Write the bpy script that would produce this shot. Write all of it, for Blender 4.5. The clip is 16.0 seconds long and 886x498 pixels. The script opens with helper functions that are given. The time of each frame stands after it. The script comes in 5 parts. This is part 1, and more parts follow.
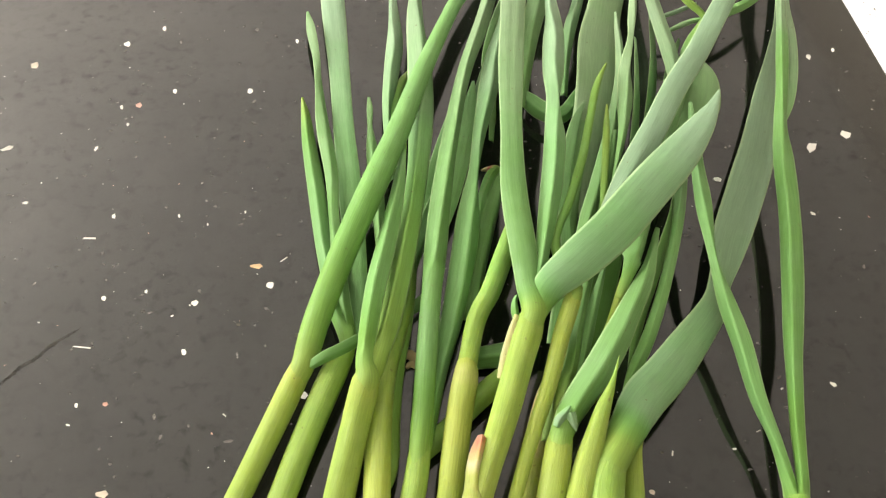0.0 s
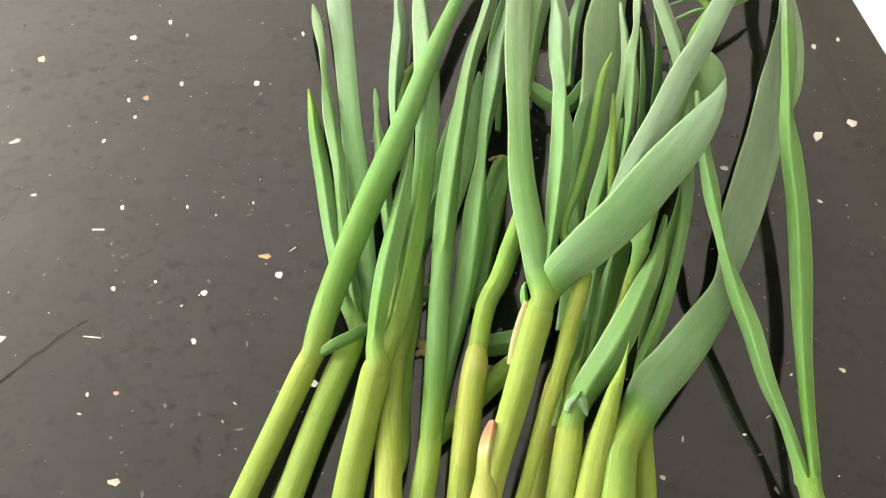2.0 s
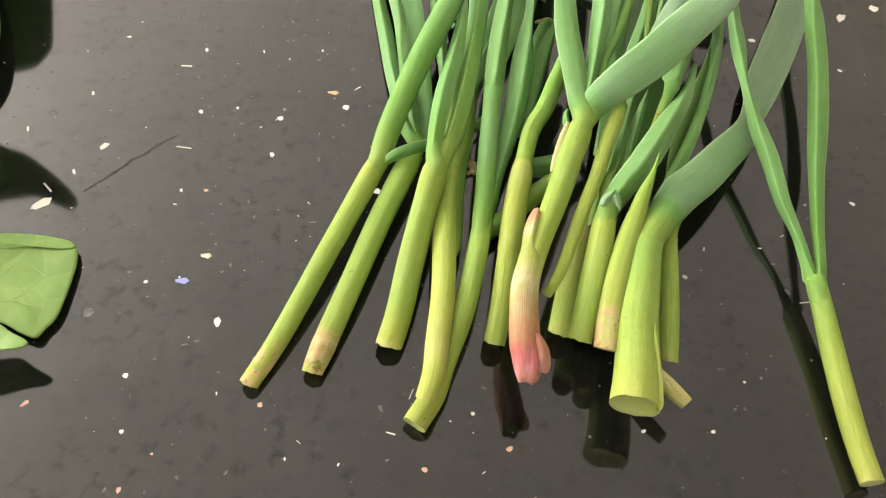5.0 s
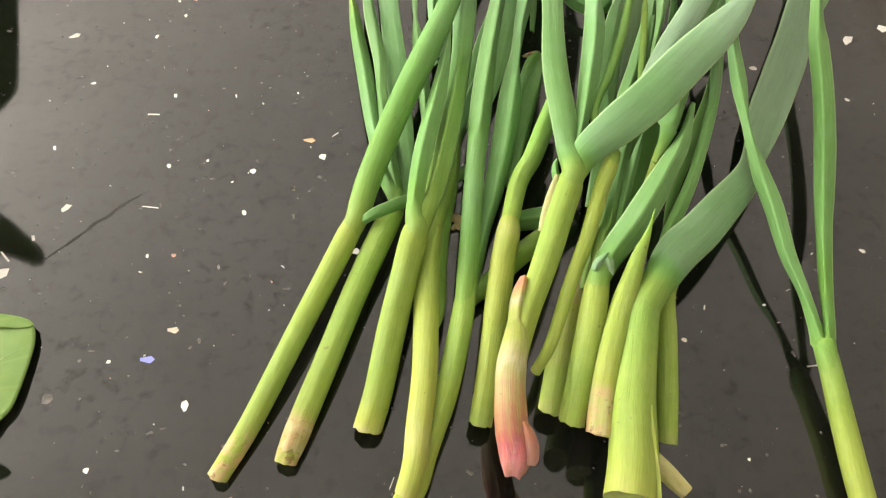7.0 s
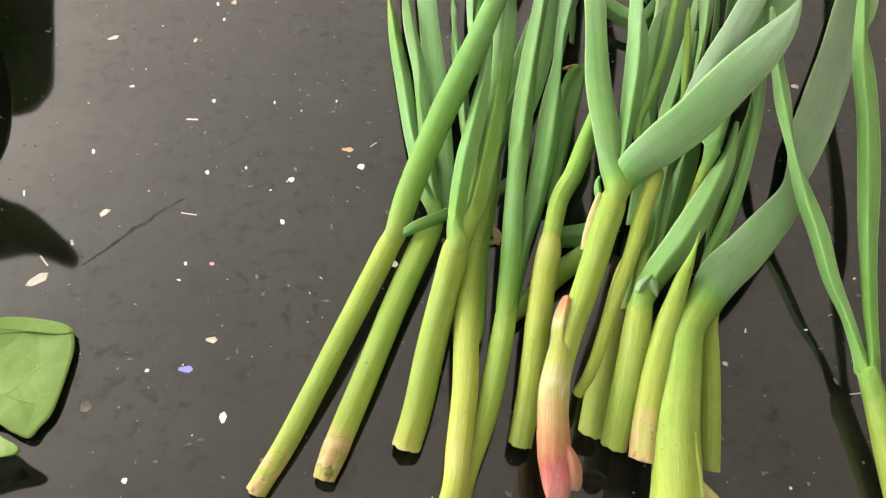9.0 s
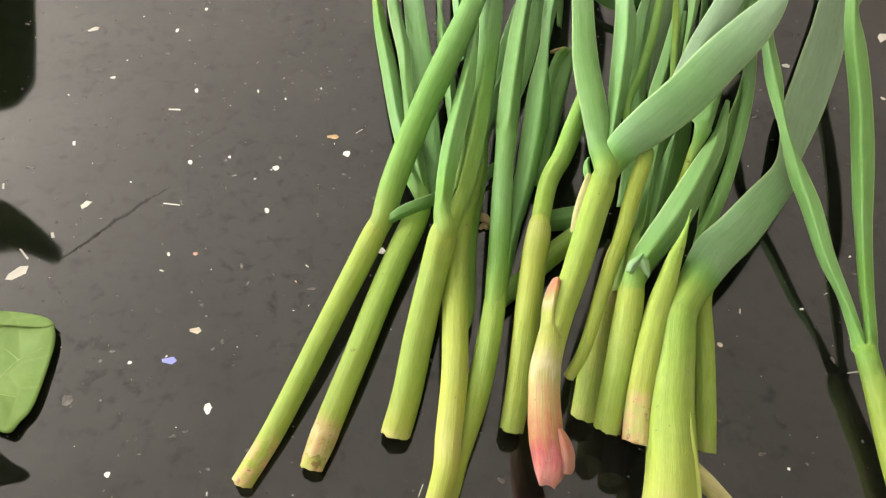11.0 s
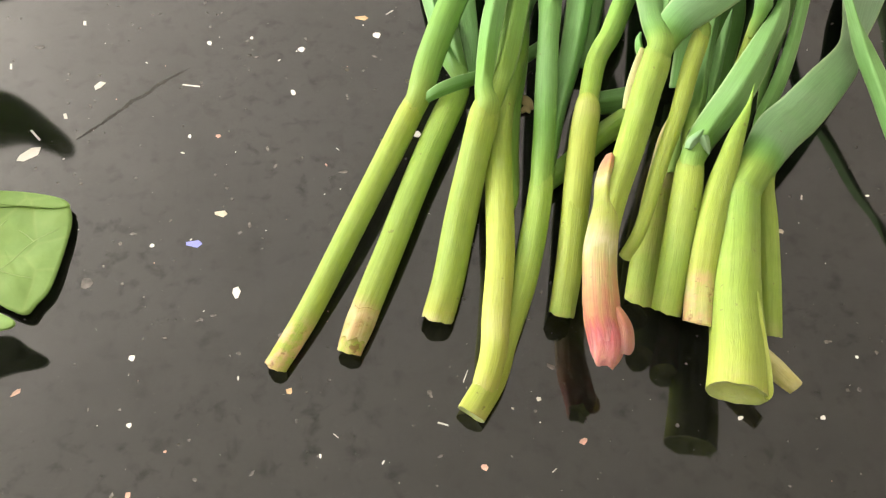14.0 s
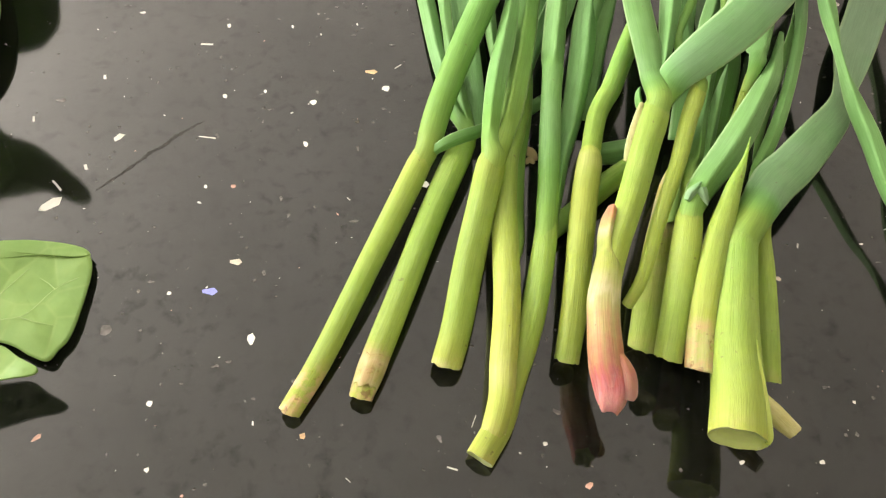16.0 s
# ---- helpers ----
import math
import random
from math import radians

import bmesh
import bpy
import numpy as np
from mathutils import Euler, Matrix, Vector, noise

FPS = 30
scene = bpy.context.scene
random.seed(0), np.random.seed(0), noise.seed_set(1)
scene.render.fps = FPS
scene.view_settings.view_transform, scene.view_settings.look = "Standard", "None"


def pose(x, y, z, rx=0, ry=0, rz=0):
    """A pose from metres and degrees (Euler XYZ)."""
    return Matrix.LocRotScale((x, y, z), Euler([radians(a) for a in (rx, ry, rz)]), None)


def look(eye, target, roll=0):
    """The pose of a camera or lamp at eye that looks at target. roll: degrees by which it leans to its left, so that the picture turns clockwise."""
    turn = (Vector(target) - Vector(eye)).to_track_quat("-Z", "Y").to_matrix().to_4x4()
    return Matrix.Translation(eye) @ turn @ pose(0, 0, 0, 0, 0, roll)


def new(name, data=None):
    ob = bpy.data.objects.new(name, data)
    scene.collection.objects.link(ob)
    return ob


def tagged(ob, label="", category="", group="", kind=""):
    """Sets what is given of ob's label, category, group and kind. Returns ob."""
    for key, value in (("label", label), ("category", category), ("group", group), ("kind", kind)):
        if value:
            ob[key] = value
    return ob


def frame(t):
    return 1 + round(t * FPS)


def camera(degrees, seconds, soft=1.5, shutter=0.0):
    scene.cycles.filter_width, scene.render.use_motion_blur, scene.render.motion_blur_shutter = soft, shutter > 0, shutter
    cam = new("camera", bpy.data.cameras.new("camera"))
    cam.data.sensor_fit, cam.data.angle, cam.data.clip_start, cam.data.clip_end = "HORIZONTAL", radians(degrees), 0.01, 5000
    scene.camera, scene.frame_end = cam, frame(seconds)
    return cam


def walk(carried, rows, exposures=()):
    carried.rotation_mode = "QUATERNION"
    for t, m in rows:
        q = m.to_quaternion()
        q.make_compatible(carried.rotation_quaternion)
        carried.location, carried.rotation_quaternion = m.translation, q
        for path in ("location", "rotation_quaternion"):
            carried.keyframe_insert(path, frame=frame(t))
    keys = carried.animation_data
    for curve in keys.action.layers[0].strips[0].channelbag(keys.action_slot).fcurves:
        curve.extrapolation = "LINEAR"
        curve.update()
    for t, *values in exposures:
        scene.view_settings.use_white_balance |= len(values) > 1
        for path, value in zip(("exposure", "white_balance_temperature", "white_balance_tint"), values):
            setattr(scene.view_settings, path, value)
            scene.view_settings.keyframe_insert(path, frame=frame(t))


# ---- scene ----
cam = camera(57.6, 16.0, soft=1.25)
EXPOSURE = 0.14
PATH = [
    (0, (0.00322, -0.00018, 0.24929), (-0.0121, 1.2396, -1.32), 7.10),
    (0.5, (0.00173, -0.00181, 0.24816), (-0.0056, 1.251, -1.3108), 7.34),
    (1, (5e-05, -0.0019, 0.24613), (-0.0081, 1.2461, -1.3167), 7.21),
    (1.5, (-0.00123, -0.00308, 0.24691), (-0.0143, 1.2411, -1.319), 6.84),
    (2, (0.00133, -0.00412, 0.24667), (-0.0183, 1.2363, -1.3221), 6.58),
    (2.5, (-0.0027, -0.00543, 0.24496), (-0.0238, 1.2302, -1.3275), 6.81),
    (3, (-0.00191, -0.00304, 0.24406), (-0.0282, 1.2254, -1.334), 6.74),
    (3.5, (-0.00762, -0.01064, 0.23485), (-0.047, 1.2091, -1.3497), 6.47),
    (3.7, (-0.00614, -0.0126, 0.24126), (-0.0616, 1.1966, -1.3508), 5.97),
    (4, (-0.01851, -0.03184, 0.24605), (-0.0898, 1.1765, -1.346), 6.10),
    (4.2, (-0.02449, -0.05204, 0.23809), (-0.1068, 1.1618, -1.3493), 6.16),
    (4.5, (-0.01207, -0.07157, 0.23544), (-0.0942, 1.1535, -1.3433), 6.58),
    (4.7, (0.0001, -0.07749, 0.23636), (-0.0801, 1.1415, -1.3472), 6.49),
    (6.8, (0.0036, -0.04136, 0.22992), (-0.0748, 1.1348, -1.3858), 4.77),
    (7, (0.00413, -0.0407, 0.23893), (-0.0789, 1.1314, -1.3795), 4.75),
    (7.5, (0.00252, -0.04087, 0.23267), (-0.0862, 1.1318, -1.385), 4.75),
    (8, (-0.00493, -0.04598, 0.22645), (-0.0956, 1.1226, -1.3941), 5.18),
    (8.5, (-0.00807, -0.03916, 0.23863), (-0.113, 1.1263, -1.3833), 5.07),
    (8.7, (-0.00801, -0.03602, 0.2399), (-0.1118, 1.1254, -1.385), 5.49),
    (10.8, (-0.00405, -0.0358, 0.24521), (-0.0958, 1.1362, -1.3728), 4.82),
    (11, (-0.00357, -0.03688, 0.23311), (-0.1031, 1.1286, -1.3892), 4.48),
    (11.2, (-0.00949, -0.04162, 0.22334), (-0.0981, 1.1156, -1.4055), 4.93),
    (11.5, (-0.00898, -0.05154, 0.20113), (-0.0957, 1.0507, -1.4654), 4.79),
    (11.7, (-0.00978, -0.05732, 0.19563), (-0.0912, 1.0163, -1.4898), 4.96),
    (12, (-0.01209, -0.05718, 0.18465), (-0.0948, 0.9825, -1.5219), 4.68),
    (12.5, (-0.00925, -0.05295, 0.18501), (-0.0915, 0.9685, -1.5325), 4.58),
    (13, (-0.01042, -0.04954, 0.19129), (-0.0952, 0.9731, -1.5254), 4.56),
    (13.5, (-0.00987, -0.04568, 0.2036), (-0.0981, 0.9989, -1.4996), 4.56),
    (14, (-0.01242, -0.04643, 0.20578), (-0.106, 1.0172, -1.4854), 4.45),
    (14.5, (-0.0127, -0.0475, 0.2077), (-0.1129, 1.0234, -1.4785), 4.23),
    (15, (-0.01528, -0.04746, 0.20692), (-0.1191, 1.03, -1.4748), 4.15),
    (15.5, (-0.01418, -0.04578, 0.20874), (-0.1206, 1.0407, -1.467), 4.09),
    (16, (-0.01523, -0.04847, 0.21423), (-0.1208, 1.0907, -1.4263), 4.24),
]
# brightness drifts a little as the counter fills more of the picture
walk(cam, [(t, look(eye, target, roll)) for t, eye, target, roll in PATH],
     exposures=[(0.0, EXPOSURE - 0.07), (4.5, EXPOSURE - 0.05), (8.5, EXPOSURE - 0.1), (11.0, EXPOSURE - 0.16), (12.0, EXPOSURE + 0.14), (13.0, EXPOSURE + 0.13), (14.5, EXPOSURE + 0.04), (16.0, EXPOSURE + 0.03)])

# ---- light ----
world = bpy.data.worlds.new("sky")
scene.world = world
world.use_nodes = True
sky = world.node_tree.nodes.new("ShaderNodeTexSky")
sky.sky_type, sky.sun_disc, sky.sun_elevation, sky.sun_rotation = "NISHITA", False, radians(40), radians(-60)
world.node_tree.links.new(sky.outputs[0], world.node_tree.nodes["Background"].inputs[0])
world.node_tree.nodes["Background"].inputs[1].default_value = 0.12

TURN = radians(9.1)  # the counter and the room stand askew to the bunch
ROOM = Matrix.Rotation(TURN, 4, "Z")


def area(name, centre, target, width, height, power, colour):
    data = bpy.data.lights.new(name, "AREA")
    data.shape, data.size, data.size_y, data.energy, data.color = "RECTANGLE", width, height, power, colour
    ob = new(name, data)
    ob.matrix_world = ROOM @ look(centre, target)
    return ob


area("window_daylight", (-2.51, 1.45, 0.98), (-0.4, 1.46, 1.47), 1.55, 1.2, 210, (1.0, 0.948, 0.855))
# weak fill added overhead; no such lamp is known in this kitchen
area("added_overhead_fill", (-0.1, 0.1, 1.60), (-0.1, 0.101, 0), 0.9, 0.3, 0.6, (1.0, 0.96, 0.88))


# ---- materials ----
class Nodes:
    """A small writer of node materials."""

    def __init__(self, name):
        self.mat = bpy.data.materials.new(name)
        self.mat.use_nodes = True
        self.tree = self.mat.node_tree
        self.shader = self.tree.nodes["Principled BSDF"]
        self.out = self.tree.nodes["Material Output"]

    def add(self, kind, **values):
        node = self.tree.nodes.new(kind)
        for key, value in values.items():
            node.inputs[key.replace("_", " ")].default_value = value
        return node

    def link(self, a, b):
        self.tree.links.new(a, b)

    def coords(self, name="Object"):
        return self.add("ShaderNodeTexCoord").outputs[name]

    def attribute(self, name):
        node = self.add("ShaderNodeAttribute")
        node.attribute_name = name
        return node

    def noise(self, vector, scale, detail=3.0, rough=0.55, warp=0.0):
        node = self.add("ShaderNodeTexNoise", Scale=scale, Detail=detail, Roughness=rough, Distortion=warp)
        self.link(vector, node.inputs["Vector"])
        return node.outputs["Fac"]

    def ramp(self, value, stops):
        node = self.add("ShaderNodeValToRGB")
        node.color_ramp.interpolation = "LINEAR"
        while len(node.color_ramp.elements) < len(stops):
            node.color_ramp.elements.new(0.5)
        for element, (place, colour) in zip(node.color_ramp.elements, stops):
            element.position = place
            element.color = (*colour, 1) if isinstance(colour, tuple) else (colour, colour, colour, 1)
        self.link(value, node.inputs[0])
        return node.outputs[0]

    def mix(self, fac, a, b, blend="MIX"):
        node = self.add("ShaderNodeMix")
        node.data_type, node.blend_type = "RGBA", blend
        for value, slot in ((fac, 0), (a, 6), (b, 7)):
            if hasattr(value, "is_linked"):
                self.link(value, node.inputs[slot])
            else:
                node.inputs[slot].default_value = (*value, 1) if isinstance(value, tuple) else value
        return node.outputs[2]

    def maths(self, operation, a, b):
        node = self.add("ShaderNodeMath")
        node.operation = operation
        for slot, value in enumerate((a, b)):
            if hasattr(value, "is_linked"):
                self.link(value, node.inputs[slot])
            else:
                node.inputs[slot].default_value = value
        return node.outputs[0]

    def bump(self, height, strength, distance):
        node = self.add("ShaderNodeBump", Strength=strength, Distance=distance)
        self.link(height, node.inputs["Height"])
        self.link(node.outputs[0], self.shader.inputs["Normal"])

    def set(self, **values):
        for key, value in values.items():
            slot = self.shader.inputs[key.replace("_", " ")]
            if hasattr(value, "is_linked"):
                self.link(value, slot)
            else:
                slot.default_value = (*value, 1) if isinstance(value, tuple) else value
        return self.mat


# pigments from dry husk over pink skin, white and yellow-green to blue-green blades
PIGMENT = [
    (0.00, (0.520, 0.430, 0.200)), (0.04, (0.460, 0.300, 0.170)), (0.07, (0.450, 0.195, 0.200)), (0.14, (0.420, 0.100, 0.105)),
    (0.22, (0.440, 0.135, 0.085)), (0.32, (0.450, 0.225, 0.100)), (0.44, (0.396, 0.368, 0.120)), (0.50, (0.515, 0.488, 0.239)),
    (0.56, (0.324, 0.379, 0.064)), (0.65, (0.237, 0.342, 0.053)), (0.75, (0.175, 0.338, 0.058)), (0.85, (0.136, 0.319, 0.065)),
    (0.93, (0.167, 0.350, 0.123)), (1.00, (0.235, 0.357, 0.216)),
]


def plant_skin(name, blade):
    n = Nodes(name)
    tone = n.attribute("tone").outputs["Fac"]
    grain = n.attribute("grain").outputs["Vector"]
    place = n.coords()
    spread = n.noise(place, 60, 3)
    half = n.maths("MULTIPLY", tone, 0.5)
    level = n.maths("ADD", half, 0.5)
    # skin that blushes in uneven streaks
    blush = n.ramp(level, [(0.04, 0.0), (0.08, 0.16), (0.20, 0.58), (0.46, 0.50), (0.56, 0.0)])
    streak = n.maths("MULTIPLY", n.maths("SUBTRACT", n.maths("ADD", n.maths("MULTIPLY", n.noise(grain, 0.9, 3, 0.6), 0.6), n.maths("MULTIPLY", n.noise(place, 170, 4, 0.6), 0.4)), 0.5), blush)
    base = n.maths("ADD", half, n.maths("ADD", 0.5, n.maths("MULTIPLY", n.maths("SUBTRACT", spread, 0.5), 0.07)))
    base = n.maths("ADD", base, streak)
    colour = n.ramp(base, PIGMENT)
    # fibres along the length
    fibre = n.noise(grain, 1.1, 2, 0.6)
    fine = n.noise(grain, 3.2, 2, 0.6)
    both = n.maths("ADD", n.maths("MULTIPLY", fibre, 0.5), n.maths("MULTIPLY", fine, 0.5))
    ribs = n.noise(grain, 6.5, 1, 0.5)
    stripe = n.mix(0.35, n.ramp(both, [(0.34, 0.84), (0.66, 1.10)]), n.ramp(ribs, [(0.36, 0.80), (0.64, 1.14)]))
    colour = n.mix(1.0, colour, stripe, "MULTIPLY")
    if blade:
        striped = colour
        own = n.add("ShaderNodeObjectInfo").outputs["Random"]
        colour = n.mix(1.0, colour, n.ramp(own, [(0.0, (0.82, 0.82, 0.72)), (0.35, (1.04, 1.02, 0.94)), (0.7, (0.94, 0.97, 1.0)), (1.0, (1.08, 1.05, 1.0))]), "MULTIPLY")
        colour = n.mix(n.ramp(level, [(0.70, 0.0), (0.82, 1.0)]), striped, colour)
    # patches: lighter wax on blades, faint bruises on stems
    patch = n.ramp(n.noise(place, 120, 4, 0.6), [(0.45, 0.0), (0.75, 1.0)])
    colour = n.mix(n.maths("MULTIPLY", patch, 0.16), colour, (0.20, 0.35, 0.14) if blade else (0.46, 0.48, 0.16))
    # browned and dirty places
    stain = n.attribute("stain").outputs["Fac"]
    spots = n.ramp(n.noise(place, 210, 4, 0.65), [(0.42, 0.0), (0.60, 1.0)])
    colour = n.mix(n.maths("MULTIPLY", stain, spots), colour, (0.50, 0.34, 0.18))
    scabs = n.ramp(n.noise(place, 330, 3, 0.6), [(0.60, 0.0), (0.68, 1.0)])
    colour = n.mix(n.maths("MULTIPLY", n.maths("MULTIPLY", stain, scabs), 0.75), colour, (0.17, 0.09, 0.035))
    dots = n.ramp(n.noise(place, 480, 2, 0.5), [(0.735, 0.0), (0.76, 1.0)])
    colour = n.mix(n.maths("MULTIPLY", dots, 0.55), colour, (0.12, 0.09, 0.03))
    rim = n.attribute("rim").outputs["Fac"]
    colour = n.mix(n.maths("MULTIPLY", rim, 0.55), colour, (0.42, 0.56, 0.30))
    n.bump(n.maths("ADD", both, n.maths("MULTIPLY", ribs, 0.5)), 0.32 if blade else 0.45, 0.0006)
    rough = n.ramp(n.noise(place, 90, 3), [(0.3, 0.52 if blade else 0.50), (0.7, 0.68 if blade else 0.66)])
    n.set(Base_Color=colour, Roughness=rough, IOR=1.40)
    if blade:
        thin = n.add("ShaderNodeBsdfTranslucent")
        n.link(n.mix(1.0, colour, (0.9, 1.0, 0.45), "MULTIPLY"), thin.inputs["Color"])
        both_sides = n.add("ShaderNodeMixShader", Fac=0.11)
        n.link(n.shader.outputs[0], both_sides.inputs[1])
        n.link(thin.outputs[0], both_sides.inputs[2])
        n.link(both_sides.outputs[0], n.out.inputs["Surface"])
    else:
        n.set(Subsurface_Weight=0.6, Subsurface_Scale=0.005, Subsurface_Radius=[1.0, 1.0, 0.3])
    return n.mat


def cut_face():
    n = Nodes("cut_flesh")
    place = n.coords()
    tone = n.ramp(n.attribute("tone").outputs["Fac"], [(0.0, (0.30, 0.24, 0.12)), (0.3, (0.40, 0.48, 0.12)), (0.7, (0.54, 0.70, 0.20)), (1.0, (0.68, 0.74, 0.38))])
    colour = n.mix(n.noise(place, 900, 3), tone, (0.52, 0.60, 0.22))
    n.bump(n.noise(place, 1500, 3), 0.4, 0.0004)
    return n.set(Base_Color=colour, Roughness=0.38, Subsurface_Weight=0.8, Subsurface_Scale=0.006, Subsurface_Radius=[1.0, 1.0, 0.4])


def polished_stone():
    n = Nodes("black_engineered_stone")
    place = n.coords()
    # crushed grains with pale resin between them
    shift = n.add("ShaderNodeVectorMath")
    shift.operation = "MULTIPLY_ADD"
    jitter = n.add("ShaderNodeTexNoise", Scale=420.0, Detail=2.0)
    n.link(place, jitter.inputs["Vector"])
    n.link(jitter.outputs["Color"], shift.inputs[0])
    shift.inputs[1].default_value = (0.0016, 0.0016, 0.0016)
    n.link(place, shift.inputs[2])
    seams, kinds = n.add("ShaderNodeTexVoronoi", Scale=380.0), n.add("ShaderNodeTexVoronoi", Scale=380.0)
    seams.feature = "DISTANCE_TO_EDGE"
    n.link(shift.outputs[0], seams.inputs["Vector"])
    n.link(shift.outputs[0], kinds.inputs["Vector"])
    kind = n.ramp(kinds.outputs["Color"], [(0.0, 0.0), (1.0, 1.0)])
    stone = n.ramp(kind, [(0.0, (0.0015, 0.0015, 0.0015)), (0.55, (0.007, 0.0075, 0.006)), (0.72, (0.007, 0.0075, 0.006)), (1.0, (0.015, 0.015, 0.012))])
    resin = n.ramp(n.noise(place, 900, 3, 0.65), [(0.40, (0.004, 0.004, 0.004)), (0.70, (0.030, 0.031, 0.025))])
    web = n.ramp(seams.outputs["Distance"], [(0.01, 1.0), (0.09, 0.0)])
    where = n.ramp(n.noise(place, 70, 3), [(0.34, 0.2), (0.62, 1.0)])
    colour = n.mix(n.maths("MULTIPLY", web, where), stone, resin)
    speck = n.ramp(n.noise(place, 560, 4, 0.7), [(0.52, 0.0), (0.66, 0.8)])
    colour = n.mix(n.maths("MULTIPLY", speck, where), colour, (0.019, 0.020, 0.016))
    glint = n.add("ShaderNodeTexVoronoi", Scale=900.0)
    n.link(place, glint.inputs["Vector"])
    sparkle = n.ramp(glint.outputs["Distance"], [(0.06, 1.0), (0.11, 0.0)])
    keep = n.ramp(n.noise(place, 350, 1), [(0.60, 0.0), (0.66, 1.0)])
    colour = n.mix(n.maths("MULTIPLY", n.maths("MULTIPLY", sparkle, keep), 0.6), colour, (0.30, 0.28, 0.25))
    # single dull grains and pits in an otherwise even polish
    crowd = n.ramp(n.noise(place, 22, 2), [(0.40, 0.25), (0.62, 1.0)])
    pits = n.ramp(n.noise(place, 190, 3, 0.55, 0.3), [(0.52, 0.0), (0.74, 0.40)])
    pits = n.maths("SUBTRACT", 1.0, n.maths("MULTIPLY", pits, crowd))
    dull = n.ramp(kind, [(0.70, 1.0), (1.0, 0.965)])
    broad = n.ramp(n.noise(place, 26, 3, 0.6), [(0.32, 0.93), (0.68, 1.05)])
    gloss = n.maths("MULTIPLY", n.maths("MULTIPLY", pits, dull), n.maths("MULTIPLY", broad, 0.63))
    film = n.ramp(n.noise(place, 9, 4, 0.6, 0.6), [(0.3, 0.06), (0.7, 0.11)])
    n.bump(n.noise(place, 40, 2), 0.02, 0.001)
    return n.set(Base_Color=colour, Roughness=film, IOR=1.57, Specular_IOR_Level=gloss)


def plain(name, colour, rough, scale, amount=0.12, metal=0.0, bump=0.0, ior=1.5):
    n = Nodes(name)
    place = n.coords()
    tint = n.ramp(n.noise(place, scale, 4), [(0.3, 1 - amount), (0.7, 1 + amount)])
    if bump:
        n.bump(n.noise(place, scale * 4, 3), bump, 0.001)
    return n.set(Base_Color=n.mix(1.0, n.mix(0.0, colour, colour), tint, "MULTIPLY"), Roughness=rough, Metallic=metal, IOR=ior)


def pearl_chip():
    """Shell that shimmers in the colours of a thin film."""
    n = Nodes("pearl_chip")
    film = n.maths("ADD", 330.0, n.maths("MULTIPLY", n.noise(n.coords(), 900, 2), 120.0))
    return n.set(Base_Color=(0.26, 0.28, 0.64), Metallic=1.0, Roughness=0.25, Thin_Film_Thickness=film, Thin_Film_IOR=1.4)


STEM = plant_skin("garlic_stem_skin", False)
BLADE = plant_skin("garlic_leaf_blade", True)
FLESH = cut_face()
STONE = polished_stone()
PAINT = plain("beige_wall_paint", (0.42, 0.385, 0.335), 0.75, 3, 0.03)
CEILING = plain("white_ceiling_paint", (0.82, 0.80, 0.77), 0.8, 2, 0.03)
TILE = plain("white_floor_tile", (0.80, 0.81, 0.90), 0.25, 1.5, 0.06)
CARCASS = plain("grey_laminate", (0.42, 0.40, 0.38), 0.5, 8, 0.06)
ALUMINIUM = plain("painted_window_frame", (0.75, 0.75, 0.74), 0.4, 20, 0.04)
CRACK = plain("crack_filled_with_dirt", (0.026, 0.022, 0.019), 0.55, 800, 0.6, bump=0.6, ior=1.42)
CHIP = {
    "white": plain("white_quartz_chip", (0.70, 0.68, 0.64), 0.25, 700, 0.12),
    "cream": plain("cream_shell_chip", (0.60, 0.53, 0.44), 0.3, 600, 0.25),
    "ochre": plain("ochre_stone_chip", (0.50, 0.34, 0.19), 0.35, 700, 0.3),
    "pink": plain("pink_shell_chip", (0.52, 0.31, 0.25), 0.3, 500, 0.3),
    "silver": plain("mirror_chip", (0.50, 0.48, 0.45), 0.28, 500, 0.15, metal=0.5),
    "clear": plain("smoky_glass_chip", (0.11, 0.10, 0.095), 0.2, 900, 0.5),
    "pearl": pearl_chip(),
    "dark": plain("olive_stone_chip", (0.055, 0.05, 0.035), 0.4, 900, 0.6),
}


def spinach_skin():
    n = Nodes("spinach_leaf_blade")
    place = n.coords()
    web = n.add("ShaderNodeTexVoronoi", Scale=75.0)
    web.feature = "DISTANCE_TO_EDGE"
    n.link(place, web.inputs["Vector"])
    veins = n.ramp(web.outputs["Distance"], [(0.0, 1.0), (0.06, 0.0)])
    body = n.ramp(n.noise(place, 70, 4), [(0.3, (0.18, 0.32, 0.07)), (0.7, (0.25, 0.40, 0.10))])
    colour = n.mix(n.maths("MULTIPLY", veins, 0.25), body, (0.33, 0.46, 0.14))
    n.bump(n.maths("ADD", n.noise(place, 110, 3), n.maths("MULTIPLY", web.outputs["Distance"], 1.5)), 0.25, 0.0015)
    n.set(Base_Color=colour, Roughness=0.55)
    thin = n.add("ShaderNodeBsdfTranslucent")
    n.link(colour, thin.inputs["Color"])
    both_sides = n.add("ShaderNodeMixShader", Fac=0.2)
    n.link(n.shader.outputs[0], both_sides.inputs[1])
    n.link(thin.outputs[0], both_sides.inputs[2])
    n.link(both_sides.outputs[0], n.out.inputs["Surface"])
    return n.mat


SPINACH = spinach_skin()
VEIN = plain("spinach_vein", (0.30, 0.44, 0.14), 0.5, 300, 0.15)


